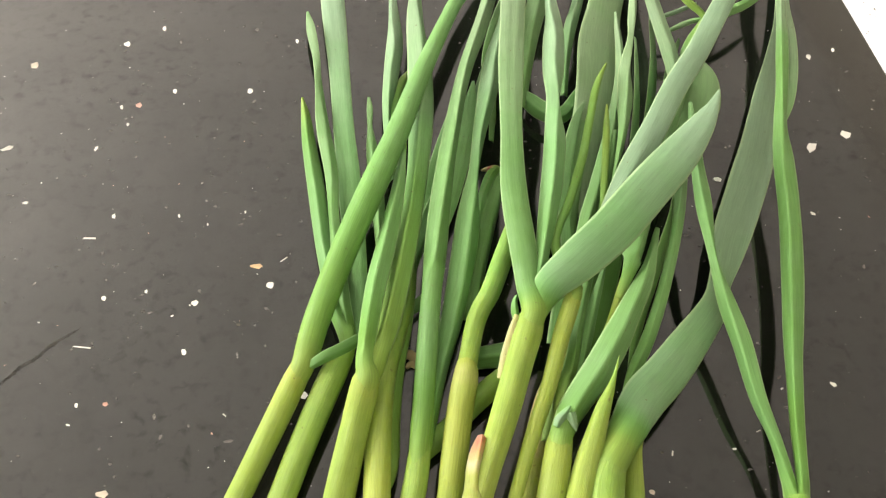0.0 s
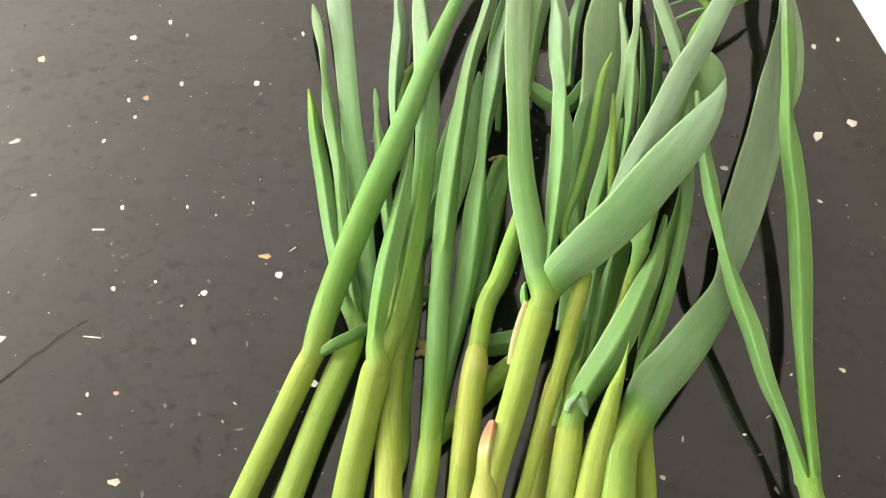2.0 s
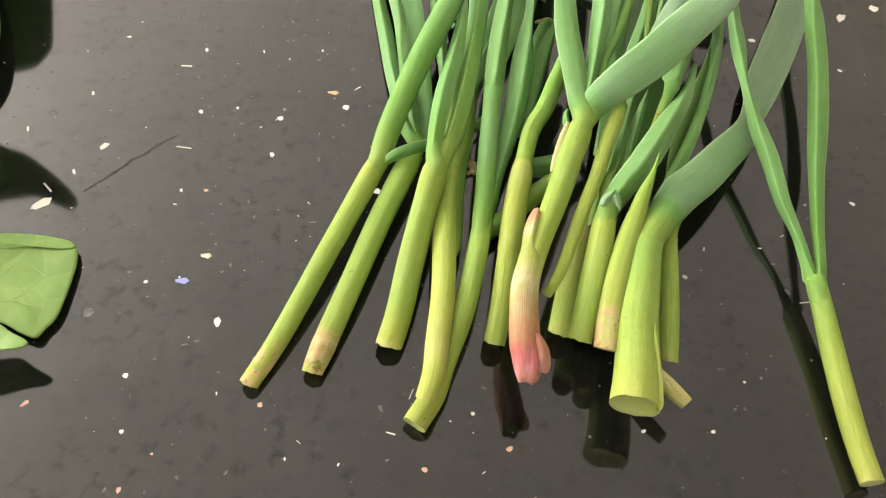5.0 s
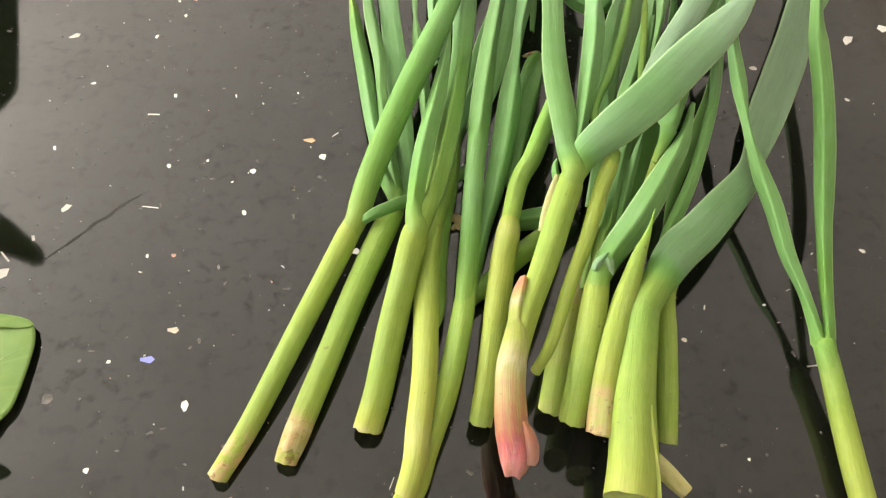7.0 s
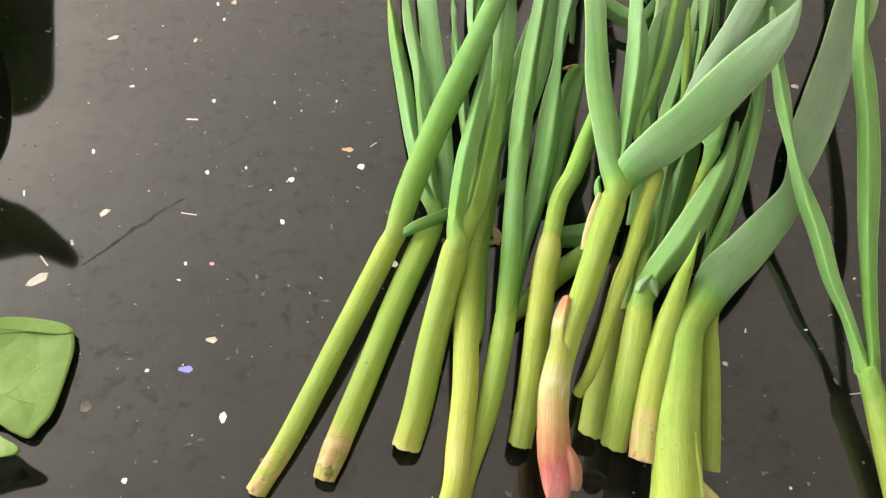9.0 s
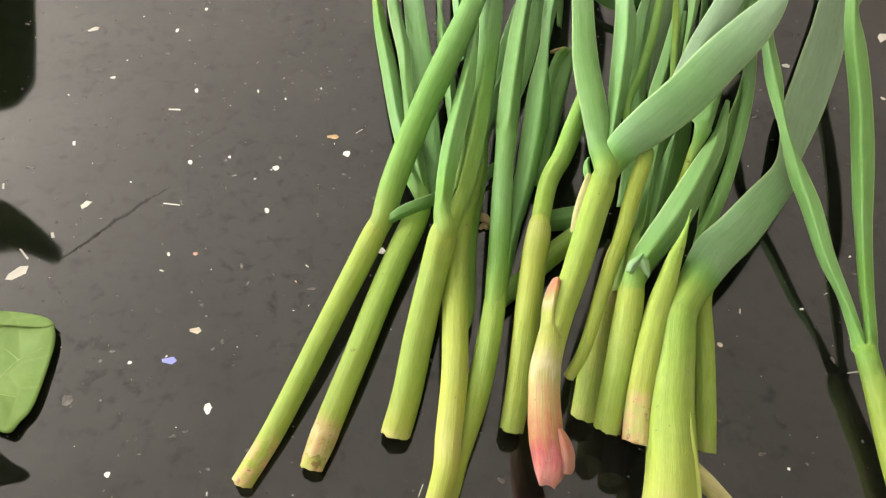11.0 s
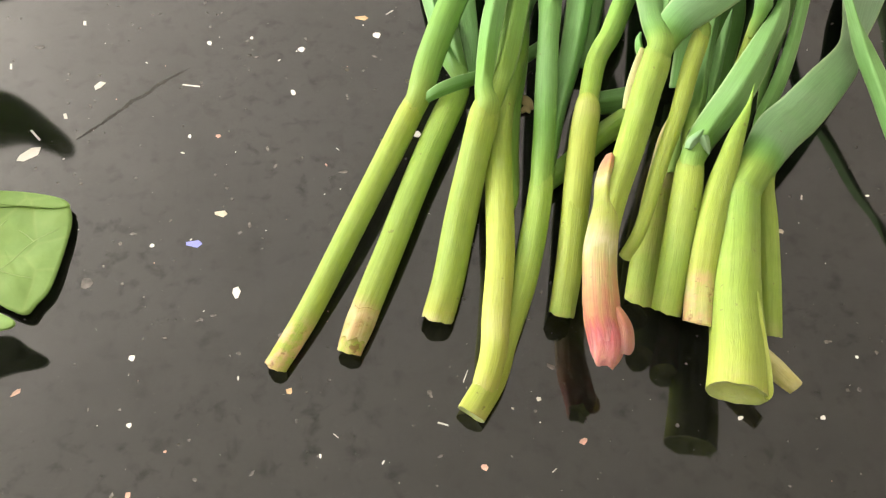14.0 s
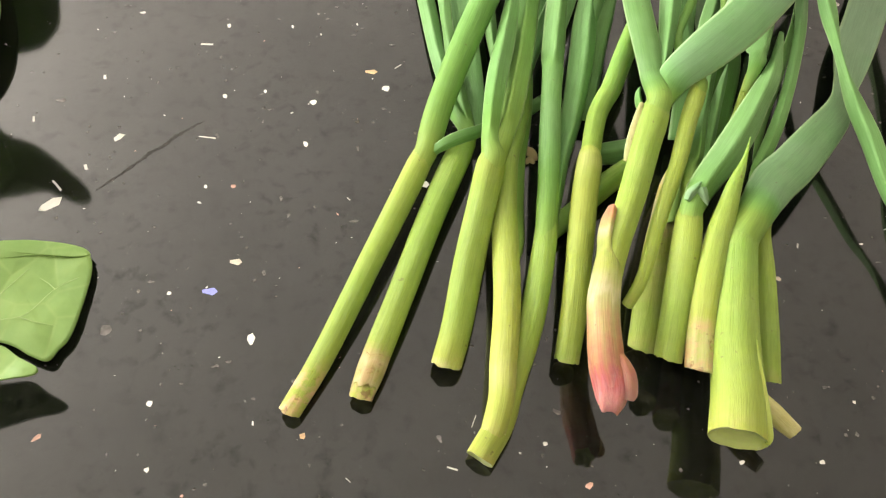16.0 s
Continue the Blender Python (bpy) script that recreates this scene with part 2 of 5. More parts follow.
# ---- mesh helpers ----
def link_mesh(name, verts, faces, material, parent=None, label="", smooth=True, points=None):
    """One mesh object; points: values by name for each vertex."""
    data = bpy.data.meshes.new(name)
    data.from_pydata([tuple(v) for v in verts], [], [tuple(f) for f in faces])
    for key, values in (points or {}).items():
        values = np.asarray(values, dtype=np.float32)
        kind = "FLOAT_VECTOR" if values.ndim == 2 else "FLOAT"
        data.attributes.new(key, kind, "POINT").data.foreach_set("vector" if values.ndim == 2 else "value", values.ravel())
    data.polygons.foreach_set("use_smooth", [smooth] * len(data.polygons))
    data.materials.append(material)
    data.update()
    ob = new(name, data)
    if parent is not None:
        ob.parent = parent
    if label:
        ob["label"] = label
    return ob


def part(name, bm, material, parent=None, label="", smooth=False):
    data = bpy.data.meshes.new(name)
    bm.to_mesh(data)
    bm.free()
    data.polygons.foreach_set("use_smooth", [smooth] * len(data.polygons))
    data.materials.append(material)
    ob = new(name, data)
    ob.parent = parent
    if label:
        ob["label"] = label
    return ob


def block(x0, y0, z0, x1, y1, z1, bevel=0.0):
    bm = bmesh.new()
    bmesh.ops.create_cube(bm, size=1, matrix=Matrix.Translation(((x0 + x1) / 2, (y0 + y1) / 2, (z0 + z1) / 2)) @ Matrix.Diagonal((x1 - x0, y1 - y0, z1 - z0, 1)))
    if bevel:
        bmesh.ops.bevel(bm, geom=bm.edges[:], offset=bevel, segments=3, profile=0.5, affect="EDGES")
    return bm


def glide(rows, steps):
    """A smooth line through rows of numbers, with steps between each two."""
    rows = np.array(rows, dtype=float)
    ends = np.vstack([2 * rows[0] - rows[1], rows, 2 * rows[-1] - rows[-2]])
    made = []
    for i in range(1, len(ends) - 2):
        a, b, c, d = ends[i - 1:i + 3]
        # spacing-aware tangents keep uneven rows from overshooting
        lb, lc, ld = (max(np.linalg.norm(q[:3] - p[:3]), 1e-6) ** 0.5 for p, q in ((a, b), (b, c), (c, d)))
        m1 = (c - b) + lc * ((b - a) / lb - (c - a) / (lb + lc))
        m2 = (c - b) + lc * ((d - c) / ld - (d - b) / (lc + ld))
        for k in range(steps):
            t = k / steps
            made.append((2 * t**3 - 3 * t**2 + 1) * b + (t**3 - 2 * t**2 + t) * m1 + (3 * t**2 - 2 * t**3) * c + (t**3 - t**2) * m2)
    made.append(rows[-1])
    return np.array(made)


def frames(line):
    """Tangent, upper side and flank along a line."""
    way = np.gradient(line, axis=0)
    way /= np.linalg.norm(way, axis=1)[:, None]
    up = np.array([0.0, -0.42, 0.91]) - way * (way @ np.array([0.0, -0.42, 0.91]))[:, None]
    up /= np.linalg.norm(up, axis=1)[:, None]
    return way, up, np.cross(way, up)


def structure(name, bm, material, label):
    ob = part(name, bm, material, None, label)
    ob.matrix_world = ROOM
    return tagged(ob, label, name.split("_")[0], "", "structure")


EDGE = 0.2643  # the counter's free side
WEST, NORTH = -2.60, 3.25
structure("floor", block(WEST, -0.7, -0.96, 1.8, NORTH + 0.05, -0.90), TILE, "glossy white tile floor below the counter")
structure("ceiling", block(WEST, -0.7, 1.70, 1.8, NORTH + 0.05, 1.76), CEILING, "plain white painted kitchen ceiling")
structure("wall_north", block(WEST, NORTH, -0.90, 1.8, NORTH + 0.08, 1.70), CEILING, "plain white painted kitchen wall")
structure("wall_south", block(WEST, -0.78, -0.90, 1.8, -0.70, 1.70), PAINT, "plain beige painted kitchen wall")
structure("wall_east", block(1.8, -0.78, -0.90, 1.88, NORTH + 0.08, 1.70), PAINT, "plain beige painted kitchen wall")
for name, (y0, z0, y1, z1) in (("wall_west", (-0.78, -0.90, NORTH + 0.08, 0.33)), ("wall_west_lintel", (-0.78, 1.63, NORTH + 0.08, 1.70)),
                               ("wall_west_near", (-0.78, 0.33, 0.62, 1.63)), ("wall_west_far", (2.28, 0.33, NORTH + 0.08, 1.63))):
    structure(name, block(WEST - 0.08, y0, z0, WEST, y1, z1), PAINT, "beige painted kitchen wall with a window")
window = tagged(new("window_1"), "plain kitchen window with pale painted frame", "window", "", "structure")
window.matrix_world = ROOM
for y0, z0, y1, z1 in ((0.62, 0.33, 2.28, 0.38), (0.62, 1.58, 2.28, 1.63), (0.62, 0.38, 0.67, 1.58), (2.23, 0.38, 2.28, 1.58), (1.43, 0.38, 1.47, 1.58)):
    part("window_frame", block(WEST - 0.07, y0, z0, WEST - 0.01, y1, z1, 0.004), ALUMINIUM, window)

counter = tagged(new("countertop"), "polished black speckled stone kitchen countertop", "countertop", "", "structure")
counter.matrix_world = ROOM
slab = part("slab", block(-2.55, -0.22, -0.02, EDGE, 0.95, 0.0, 0.0015), STONE, counter, "black polished slab with pale flecks")
cabinet = tagged(new("base_cabinet"), "grey laminate base cabinet carrying the stone countertop", "cabinet", "", "structure")
cabinet.matrix_world = ROOM
part("body", block(-2.53, -0.19, -0.90, EDGE - 0.015, 0.93, -0.02), CARCASS, cabinet)

# ---- garlic ----
def plant(name, label, x, y):
    ob = tagged(new(name), label, "garlic", "bunch of green garlic")
    ob.location = (x / 1000, y / 1000, 0)
    bpy.context.view_layer.update()
    return ob


def settle(ob, parent):
    """Hang a part that was built in the room's own measure under its plant."""
    ob.parent = parent
    ob.matrix_parent_inverse = Matrix.Translation(-parent.location)
    return ob


# the paleness of each kind of cut end, and how far it leans over
ENDS = {"cut": 0.45, "pale": 0.9, "brown": 0.25, "hollow": 0.7, "bulb": 0.6, "yellow": 0.3}
SLANT = {"cut": 0.62, "brown": 0.45, "pale": 0.05, "yellow": 0.2, "hollow": 0.08, "bulb": 0.5}


def stem(p, rows, end="cut", squash=0.92, ragged=0.15, dirt=0.0):
    """A round stalk from its cut base upwards; rows: x, y, z, width in millimetres and pigment."""
    seed = len(bpy.data.objects) * 0.37
    line = glide(rows, 7)
    way, up, flank = frames(line[:, :3])
    run = np.concatenate([[0], np.cumsum(np.linalg.norm(np.diff(line[:, :3], axis=0), axis=1))])
    sides = 40
    verts, tone, grain, stain = [], [], [], []
    for i, (x, y, z, w, g) in enumerate(line):
        left = run[-1] - run[i]
        r = w / 2 * (1 - 0.14 * max(0.0, 1 - left / 6))
        for k in range(sides):
            a = 2 * math.pi * k / sides
            bend = 1 + 0.008 * math.cos(14 * a + seed) + 0.022 * math.cos(3 * a + seed) + 0.012 * math.cos(7 * a + 2 * seed + run[i] * 0.01) + 0.03 * noise.noise((seed, math.cos(a), run[i] * 0.03))
            if end == "bulb" and run[i] < 26:
                bend += 0.10 * math.cos(5 * a + 1.0) * (1 - run[i] / 26)
            flat = squash if squash < 0.65 else squash + (0.94 - squash) * min(1.0, run[i] / 40)  # a soft base rounds out upwards
            q = np.array([x, y, z]) + r * bend * (math.cos(a) * flank[i] + flat * math.sin(a) * up[i])
            if run[i] < 9:
                q = q - way[i] * SLANT[end] * math.sin(a) * r * (1 - run[i] / 9)
            if run[i] < 4:
                torn = noise.noise((math.cos(a) * 1.6 + seed, math.sin(a) * 1.6, 0.3)) + 0.5 * noise.noise((math.cos(a) * 5 + seed, math.sin(a) * 5, 0.7))
                q = q - way[i] * torn * (1.1 if end == "bulb" else ragged) * w * 0.22 * (1 - run[i] / 4)
            verts.append(q / 1000)
            tone.append(g)
            grain.append((math.cos(a) * r, math.sin(a) * r, run[i] * 0.03 + seed))
            near = max(0.0, 1 - run[i] / 17) if end == "brown" else 0.12 * max(0.0, 1 - run[i] / 5)
            stain.append(min(1.0, near * 2.2) + dirt * 0.5 * max(0.0, math.sin(math.pi * min(1, run[i] / max(run[-1], 1)))))
    faces = []
    for i in range(len(line) - 1):
        for k in range(sides):
            a, b = i * sides + k, i * sides + (k + 1) % sides
            faces.append((a, b, b + sides, a + sides))
    faces.append([(len(line) - 1) * sides + k for k in range(sides)])
    body = link_mesh("stem", verts, faces, STEM, None, "", True, {"tone": tone, "grain": grain, "stain": stain})
    settle(body, p)
    # the cut face: layered rings a little inside the rim
    ring, caps, tones = [], [], []
    deep = {"hollow": 0.34, "bulb": 0.4, "cut": 0.5}.get(end, 0.10)
    levels = [(1.0, 0.0), (0.90, 0.0), (0.84, 0.5), (0.70, 0.55), (0.64, 0.95), (0.42, 0.9), (0.36, 1.1), (0.12, 1.0)]
    rim = np.array(verts[:sides]) * 1000
    centre = rim.mean(axis=0)
    for j, (s, d) in enumerate(levels):
        for k in range(sides):
            q = centre + (rim[k] - centre) * s * (0.995 if j == 0 else 1.0) + way[0] * d * deep * line[0, 3] * 0.5
            ring.append(q / 1000)
            tones.append(ENDS[end] * (0.85 if j % 2 else 1.08) * (0.8 if deep > 0.3 and j > 3 else 1))
    for j in range(len(levels) - 1):
        for k in range(sides):
            a, b = j * sides + k, j * sides + (k + 1) % sides
            caps.append((b, a, a + sides, b + sides))
    caps.append([(len(levels) - 1) * sides + k for k in reversed(range(sides))])
    settle(link_mesh("cut_end", ring, caps, FLESH, None, "pale layered cut face", True, {"tone": tones}), p)
    return body


def leaf(p, rows, name="leaf", thick=0.45, inner=0, keel=True):
    """A blade; rows: x, y, z, width in millimetres, pigment, half angle of its curl and, where it turns, its twist in degrees."""
    seed = len(bpy.data.objects) * 0.61
    line = glide([(*r, 0) if len(r) == 6 else r for r in rows], 9)
    way, up, flank = frames(line[:, :3])
    run = np.concatenate([[0], np.cumsum(np.linalg.norm(np.diff(line[:, :3], axis=0), axis=1))])
    across, first_curl = 15, line[0, 5]
    top, low, tone, grain, rim = [], [], [], [], []
    for i, (x, y, z, w, g, curl, twist) in enumerate(line):
        w = max(w, 0.4)
        if first_curl > 75 and name != "husk":
            w *= 0.85 + 0.15 * min(1.0, max(0.0, run[i] - 3) / 12) if inner else 0.78 + 0.23 * min(1.0, run[i] / 15)
        turn = Matrix.Rotation(radians(twist), 3, Vector(way[i]))
        n, f = np.array(turn @ Vector(up[i])), np.array(turn @ Vector(flank[i]))
        phi = radians(max(curl, 6))
        r = w / 2 / math.sin(min(phi, math.pi / 2))
        ease = min(1.0, max(0.0, (100 - curl) / 40))
        shift = r * (1 + math.cos(phi)) / 2 * ease
        for k in range(across):
            s = 2 * k / (across - 1) - 1
            a = phi * s
            wave = 0.035 * w * abs(s) * noise.noise((run[i] * 0.045 + seed, s * 1.5, seed)) if curl < 60 else 0
            crease = -0.014 * w * math.exp(-(s / 0.2) ** 2) if curl < 60 else 0
            out = math.sin(a) * f + math.cos(a) * n
            fold = (1.0 if keel else 0.0) * min(1.0, max(0.0, (curl - 25) / 8)) * min(1.0, max(0.0, (74 - curl) / 12))
            arc = r * math.cos(a) - shift
            ridge = w / 2 * math.tan(min(0.95 * phi, 1.02)) * (0.5 - math.sqrt(s * s + 0.004))
            side = (1 - fold) * r * math.sin(a) + fold * s * w / 2
            q = np.array([x, y, z]) + f * side + n * ((1 - fold) * (arc + crease) + fold * ridge + wave)
            if first_curl > 75 and not inner:  # the slanting mouth of the sheath
                q = q + way[i] * (0.16 * w * math.cos(a + seed) + 0.05 * w * noise.noise((3 * a, seed, 0.5))) * max(0.0, 1 - run[i] / 16)
            if name == "husk":
                q = q + way[i] * 2.2 * noise.noise((2.2 * a, seed, 0.2 + i * 0.02))
            q[2] = max(q[2], 0.7)
            t = thick * (0.25 + 0.75 * (1 - s * s))
            top.append((q + out * t / 2) / 1000)
            bottom = q - out * t / 2
            bottom[2] = max(bottom[2], 0.15)
            low.append(bottom / 1000)
            tone.append(g)
            grain.append((s * w / 2, seed, run[i] * 0.02))
            rim.append(max(0.0, abs(s) - 0.86) / 0.14)
    count, faces = len(top), []
    for i in range(len(line) - 1):
        for k in range(across - 1):
            a = i * across + k
            faces.append((a, a + across, a + across + 1, a + 1))
            faces.append((a + count, a + 1 + count, a + across + 1 + count, a + across + count))
        for k in (0, across - 1):
            a = i * across + k
            side = (a, a + count, a + across + count, a + across)
            faces.append(side if k == 0 else side[::-1])
    for i in (0, len(line) - 1):
        for k in range(across - 1):
            a = i * across + k
            faces.append((a, a + 1, a + 1 + count, a + count) if i == 0 else (a + count, a + 1 + count, a + 1, a))
    papery = name.startswith("papery")
    ob = link_mesh(name, top + low, faces, STEM if papery else BLADE, None, {"dry_sheath": "dry cream husk", "papery_sheath": "pink papery sheath", "papery_flap": "torn pale pink husk", "husk": "browned papery outer sheath"}.get(name, ""), True,
                   {"tone": tone * 2, "grain": grain * 2, "stain": [0.16 if papery else 0.6 if name == "husk" else 0.0] * (2 * count), "rim": [0.0] * (2 * count) if papery or name == "husk" else rim * 2})
    return settle(ob, p)


p = plant("garlic_stalk", "long pale green garlic stalk with browned cut base", -63.1, 32.4)
stem(p, [(-62.5, 36, 2.5, 6.3, 0.14), (-58, 51.1, 3.4, 6.9, 0.26), (-52.7, 73.2, 6, 7.4, 0.32), (-50.5, 83.5, 7, 7.6, 0.32),
    (-43.1, 118.5, 9, 8.3, 0.26), (-40.3, 131.7, 10.5, 8.1, 0.19)], end='brown', squash=0.7, ragged=0.3)
leaf(p, [(-42.2, 122.7, 9.5, 8.3, 0.26, 110), (-40.1, 130.7, 10.5, 8.3, 0.32, 110), (-38.8, 147, 13, 9.1, 0.54, 105),
    (-34.4, 177.1, 17, 9.8, 0.66, 100), (-28.9, 206, 20.5, 10.5, 0.74, 95), (-24, 236.8, 20.5, 9.6, 0.8, 92),
    (-19.3, 273.8, 20, 8.4, 0.8, 88), (-14.5, 306.2, 19, 7.5, 0.82, 80), (-8.9, 338, 18, 7.4, 0.85, 70),
    (-0.01, 374.6, 17, 10.8, 1, 20), (11.9, 410.7, 16, 12.8, 1, 20), (28.4, 448.9, 13, 10.8, 1, 20),
    (45.8, 479.2, 9, 1.74, 1, 20)], inner=1)
leaf(p, [(-39.9, 129.5, 10, 1.9, 0.6, 60), (-36.6, 130.6, 13, 3.3, 0.8, 40, 26), (-32.6, 133.4, 14.5, 4.5, 0.8, 32, 36),
    (-28, 137.1, 14.5, 4.7, 0.8, 30, 36), (-23.3, 143.7, 11, 4.6, 0.8, 30, 36), (-16.6, 152.5, 7, 5.2, 0.8, 30, 36),
    (-5.9, 164.9, 5, 4.9, 0.8, 20, 36), (1.3, 177.2, 4, 1.7, 0.8, 20)])
p = plant("garlic_stalk", "short garlic stalk with pink-brown cut base and narrow upright leaves", -43.9, 41.3)
stem(p, [(-43.9, 43.7, 2.7, 6.8, 0.14), (-42.4, 54.6, 3.6, 8.2, 0.23), (-38.6, 77.6, 6, 8.4, 0.32), (-34, 108.7, 7, 8.9, 0.37),
    (-29.2, 133.6, 8, 9, 0.4), (-27.2, 140.4, 8, 7.7, 0.44)], end='brown', squash=0.72, ragged=0.35)
leaf(p, [(-43.6, 46.1, 3, 7.1, 0, 118), (-43.1, 49.2, 3.3, 7.7, -0.1, 118), (-42.6, 53, 3.6, 8.2, -0.02, 118),
    (-42.2, 55.9, 3.9, 8.3, 0.12, 116)], name='husk', thick=0.12)
leaf(p, [(-29.5, 132.3, 7.9, 5.8, 0.4, 110), (-27, 142.8, 8, 5.8, 0.46, 90), (-35.9, 161.3, 7, 6.5, 0.8, 52),
    (-40.1, 174.3, 6, 6.7, 0.85, 52), (-45, 188, 5, 6.5, 0.85, 52), (-53.1, 213.9, 4.5, 7, 0.8, 52), (-62.6, 242.6, 4, 5.8, 0.7, 52),
    (-67.5, 259, 3, 4, 0.45, 52), (-71.4, 270.5, 2, 1, 0.25, 40)])
leaf(p, [(-29.5, 132.3, 7.9, 4.3, 0.4, 110), (-26.7, 142.8, 8, 4.3, 0.46, 80), (-32.1, 161.2, 8, 4.9, 0.8, 40),
    (-37.4, 179.3, 7, 5.1, 0.8, 40), (-43.5, 200.1, 8, 4.8, 0.8, 40, -25), (-48.1, 220.9, 8, 5.5, 0.83, 40, 0),
    (-57.1, 249.9, 8, 6.3, 0.89, 40, 35), (-65.6, 278.5, 8, 3.3, 0.93, 20, 30), (-69.2, 292.1, 8, 3.4, 0.95, 20, 0),
    (-76.2, 312.4, 8, 4.6, 0.95, 20, -20), (-80.7, 326.2, 7, 1.1, 0.9, 20)])
leaf(p, [(-24.5, 145.6, 6, 4.7, 0.8, 24), (-27.1, 164.1, 5, 6.6, 0.8, 24), (-33.2, 190, 5, 8.7, 0.8, 24), (-41.2, 221.9, 5, 9.7, 0.83, 24),
    (-48.6, 250.1, 6, 9, 0.88, 24), (-58.5, 290.6, 6, 9.6, 0.94, 24), (-69.4, 332.9, 6, 11.7, 0.99, 24),
    (-80.5, 376.5, 6, 10.7, 0.99, 24), (-87.9, 405.6, 8, 10.7, 1, 20), (-96.5, 439.5, 9, 8.6, 1, 20), (-105.2, 473.4, 6, 1.6, 1, 20)])
p = plant("garlic_stalk", "pale green garlic stalk with a split leaf sheath", -21.4, 53.7)
stem(p, [(-21.7, 58, 3.4, 9, 0.06), (-20.6, 69, 5, 9.3, 0.29), (-20, 87.4, 9, 9.6, 0.32), (-18.9, 108.9, 14, 9.1, 0.3),
    (-17.8, 125.3, 18, 8.8, 0.28), (-18.1, 129, 18.4, 5.6, 0.35), (-18.5, 132, 18.4, 3.8, 0.4)], end='cut', squash=0.7, ragged=0.4)
leaf(p, [(-18.3, 117.5, 16.1, 8.5, 0.28, 110), (-17.4, 125.1, 19, 8.5, 0.34, 105), (-19.1, 130.3, 21, 5.8, 0.46, 80),
    (-20.2, 143.8, 22, 6.4, 0.64, 50, -8), (-20.5, 162.7, 22, 7.4, 0.8, 50, -8), (-19.9, 181.6, 21, 7.3, 0.8, 50, -8),
    (-19.6, 208.4, 19.7, 5.2, 0.82, 50, -8), (-19.9, 226.7, 19.4, 2.2, 0.86, 40), (-19.8, 233.1, 19.3, 0.7, 0.5, 20)])
leaf(p, [(-18.1, 120.1, 16.7, 8.7, 0.28, 110, 0), (-16.9, 128.8, 17, 8.7, 0.34, 105, 0), (-15, 138.2, 18, 7.1, 0.39, 75, -12),
    (-13.9, 162.5, 17, 8.8, 0.49, 48, -12), (-13.4, 184.2, 16, 8.8, 0.58, 48, -12), (-13.5, 210.7, 15.3, 8.4, 0.68, 48, -12),
    (-14.9, 236.5, 16.3, 9.5, 0.85, 48, -12), (-17, 262.1, 16.7, 11.1, 0.91, 48, 6), (-21.1, 292.7, 16.5, 11.2, 0.96, 48, 16),
    (-26.7, 321.2, 17, 8.6, 0.99, 48, 26), (-32.2, 351.5, 18.4, 2.4, 0.99, 20, -8)])
p = plant("garlic_stalk", "yellow-green garlic stalk with a loose outer sheath", -6, 37)
stem(p, [(-6, 37, 11, 6.8, 0.14), (-5, 45.5, 12, 7.2, 0.12), (-5.6, 57.2, 11, 7.8, 0.1), (-6.6, 76.1, 11, 8.2, 0.14),
    (-9.3, 96.7, 11, 8.4, 0.21), (-12, 117.5, 10, 8.6, 0.3), (-13, 134.9, 10, 8.5, 0.37), (-11.6, 146.8, 9, 7.8, 0.44),
    (-10.5, 164.6, 8, 7.3, 0.48), (-11.7, 186.3, 7, 4.3, 0.53), (-12, 191.3, 6.8, 4.3, 0.53)], end='cut', ragged=0.6)
leaf(p, [(-8.4, 90.2, 11, 5.7, 0.48, 110), (-6.3, 99, 8, 5.7, 0.4, 80), (-8.1, 119.6, 8, 5.5, 0.5, 50), (-9.1, 137.1, 8, 5.3, 0.55, 50),
    (-8.6, 155, 8, 4.8, 0.6, 40), (-9.7, 175, 8, 4.6, 0.7, 40), (-11.4, 196.8, 8, 2.2, 0.7, 40)])
p = plant("garlic_stalk", "curved garlic stalk with green folded leaves", -7.8, 31.5)
stem(p, [(-8.4, 31.3, 3.2, 8.1, 0.14), (-4.2, 42.1, 4.2, 8, 0.19), (-2.5, 52.5, 6, 7.5, 0.25), (0.9, 70.9, 8, 7.6, 0.33),
    (2.3, 90.5, 10, 7.7, 0.37), (2.6, 105.4, 11, 7.2, 0.4), (2, 110.3, 12, 6.9, 0.5)], end='pale', squash=0.75)
leaf(p, [(2.5, 100.7, 10.7, 6.9, 0.4, 110), (2.1, 108.7, 12, 6.9, 0.46, 110), (1.8, 118.3, 13, 6.9, 0.63, 100),
    (0.3, 142.5, 15, 7.2, 0.85, 95), (-1, 164.5, 17, 7.1, 0.8, 85), (-1.5, 184.2, 18, 8.6, 0.8, 58, 6),
    (-1.9, 210.8, 20.2, 8.2, 0.82, 58, 14), (-1.6, 243.1, 20, 7.1, 0.88, 58, 18), (-0.28, 283.8, 20, 6.2, 0.94, 58, 6),
    (3.8, 317.9, 20, 7.2, 0.99, 58, -4), (7.5, 352.6, 19, 6.7, 0.99, 58, 6), (11.9, 389.8, 18, 10.4, 1, 20),
    (17.5, 426.5, 17, 12.3, 1, 20), (24.9, 463.7, 15, 10.4, 1, 20), (32.7, 499.2, 9, 1.69, 1, 20)], inner=1)
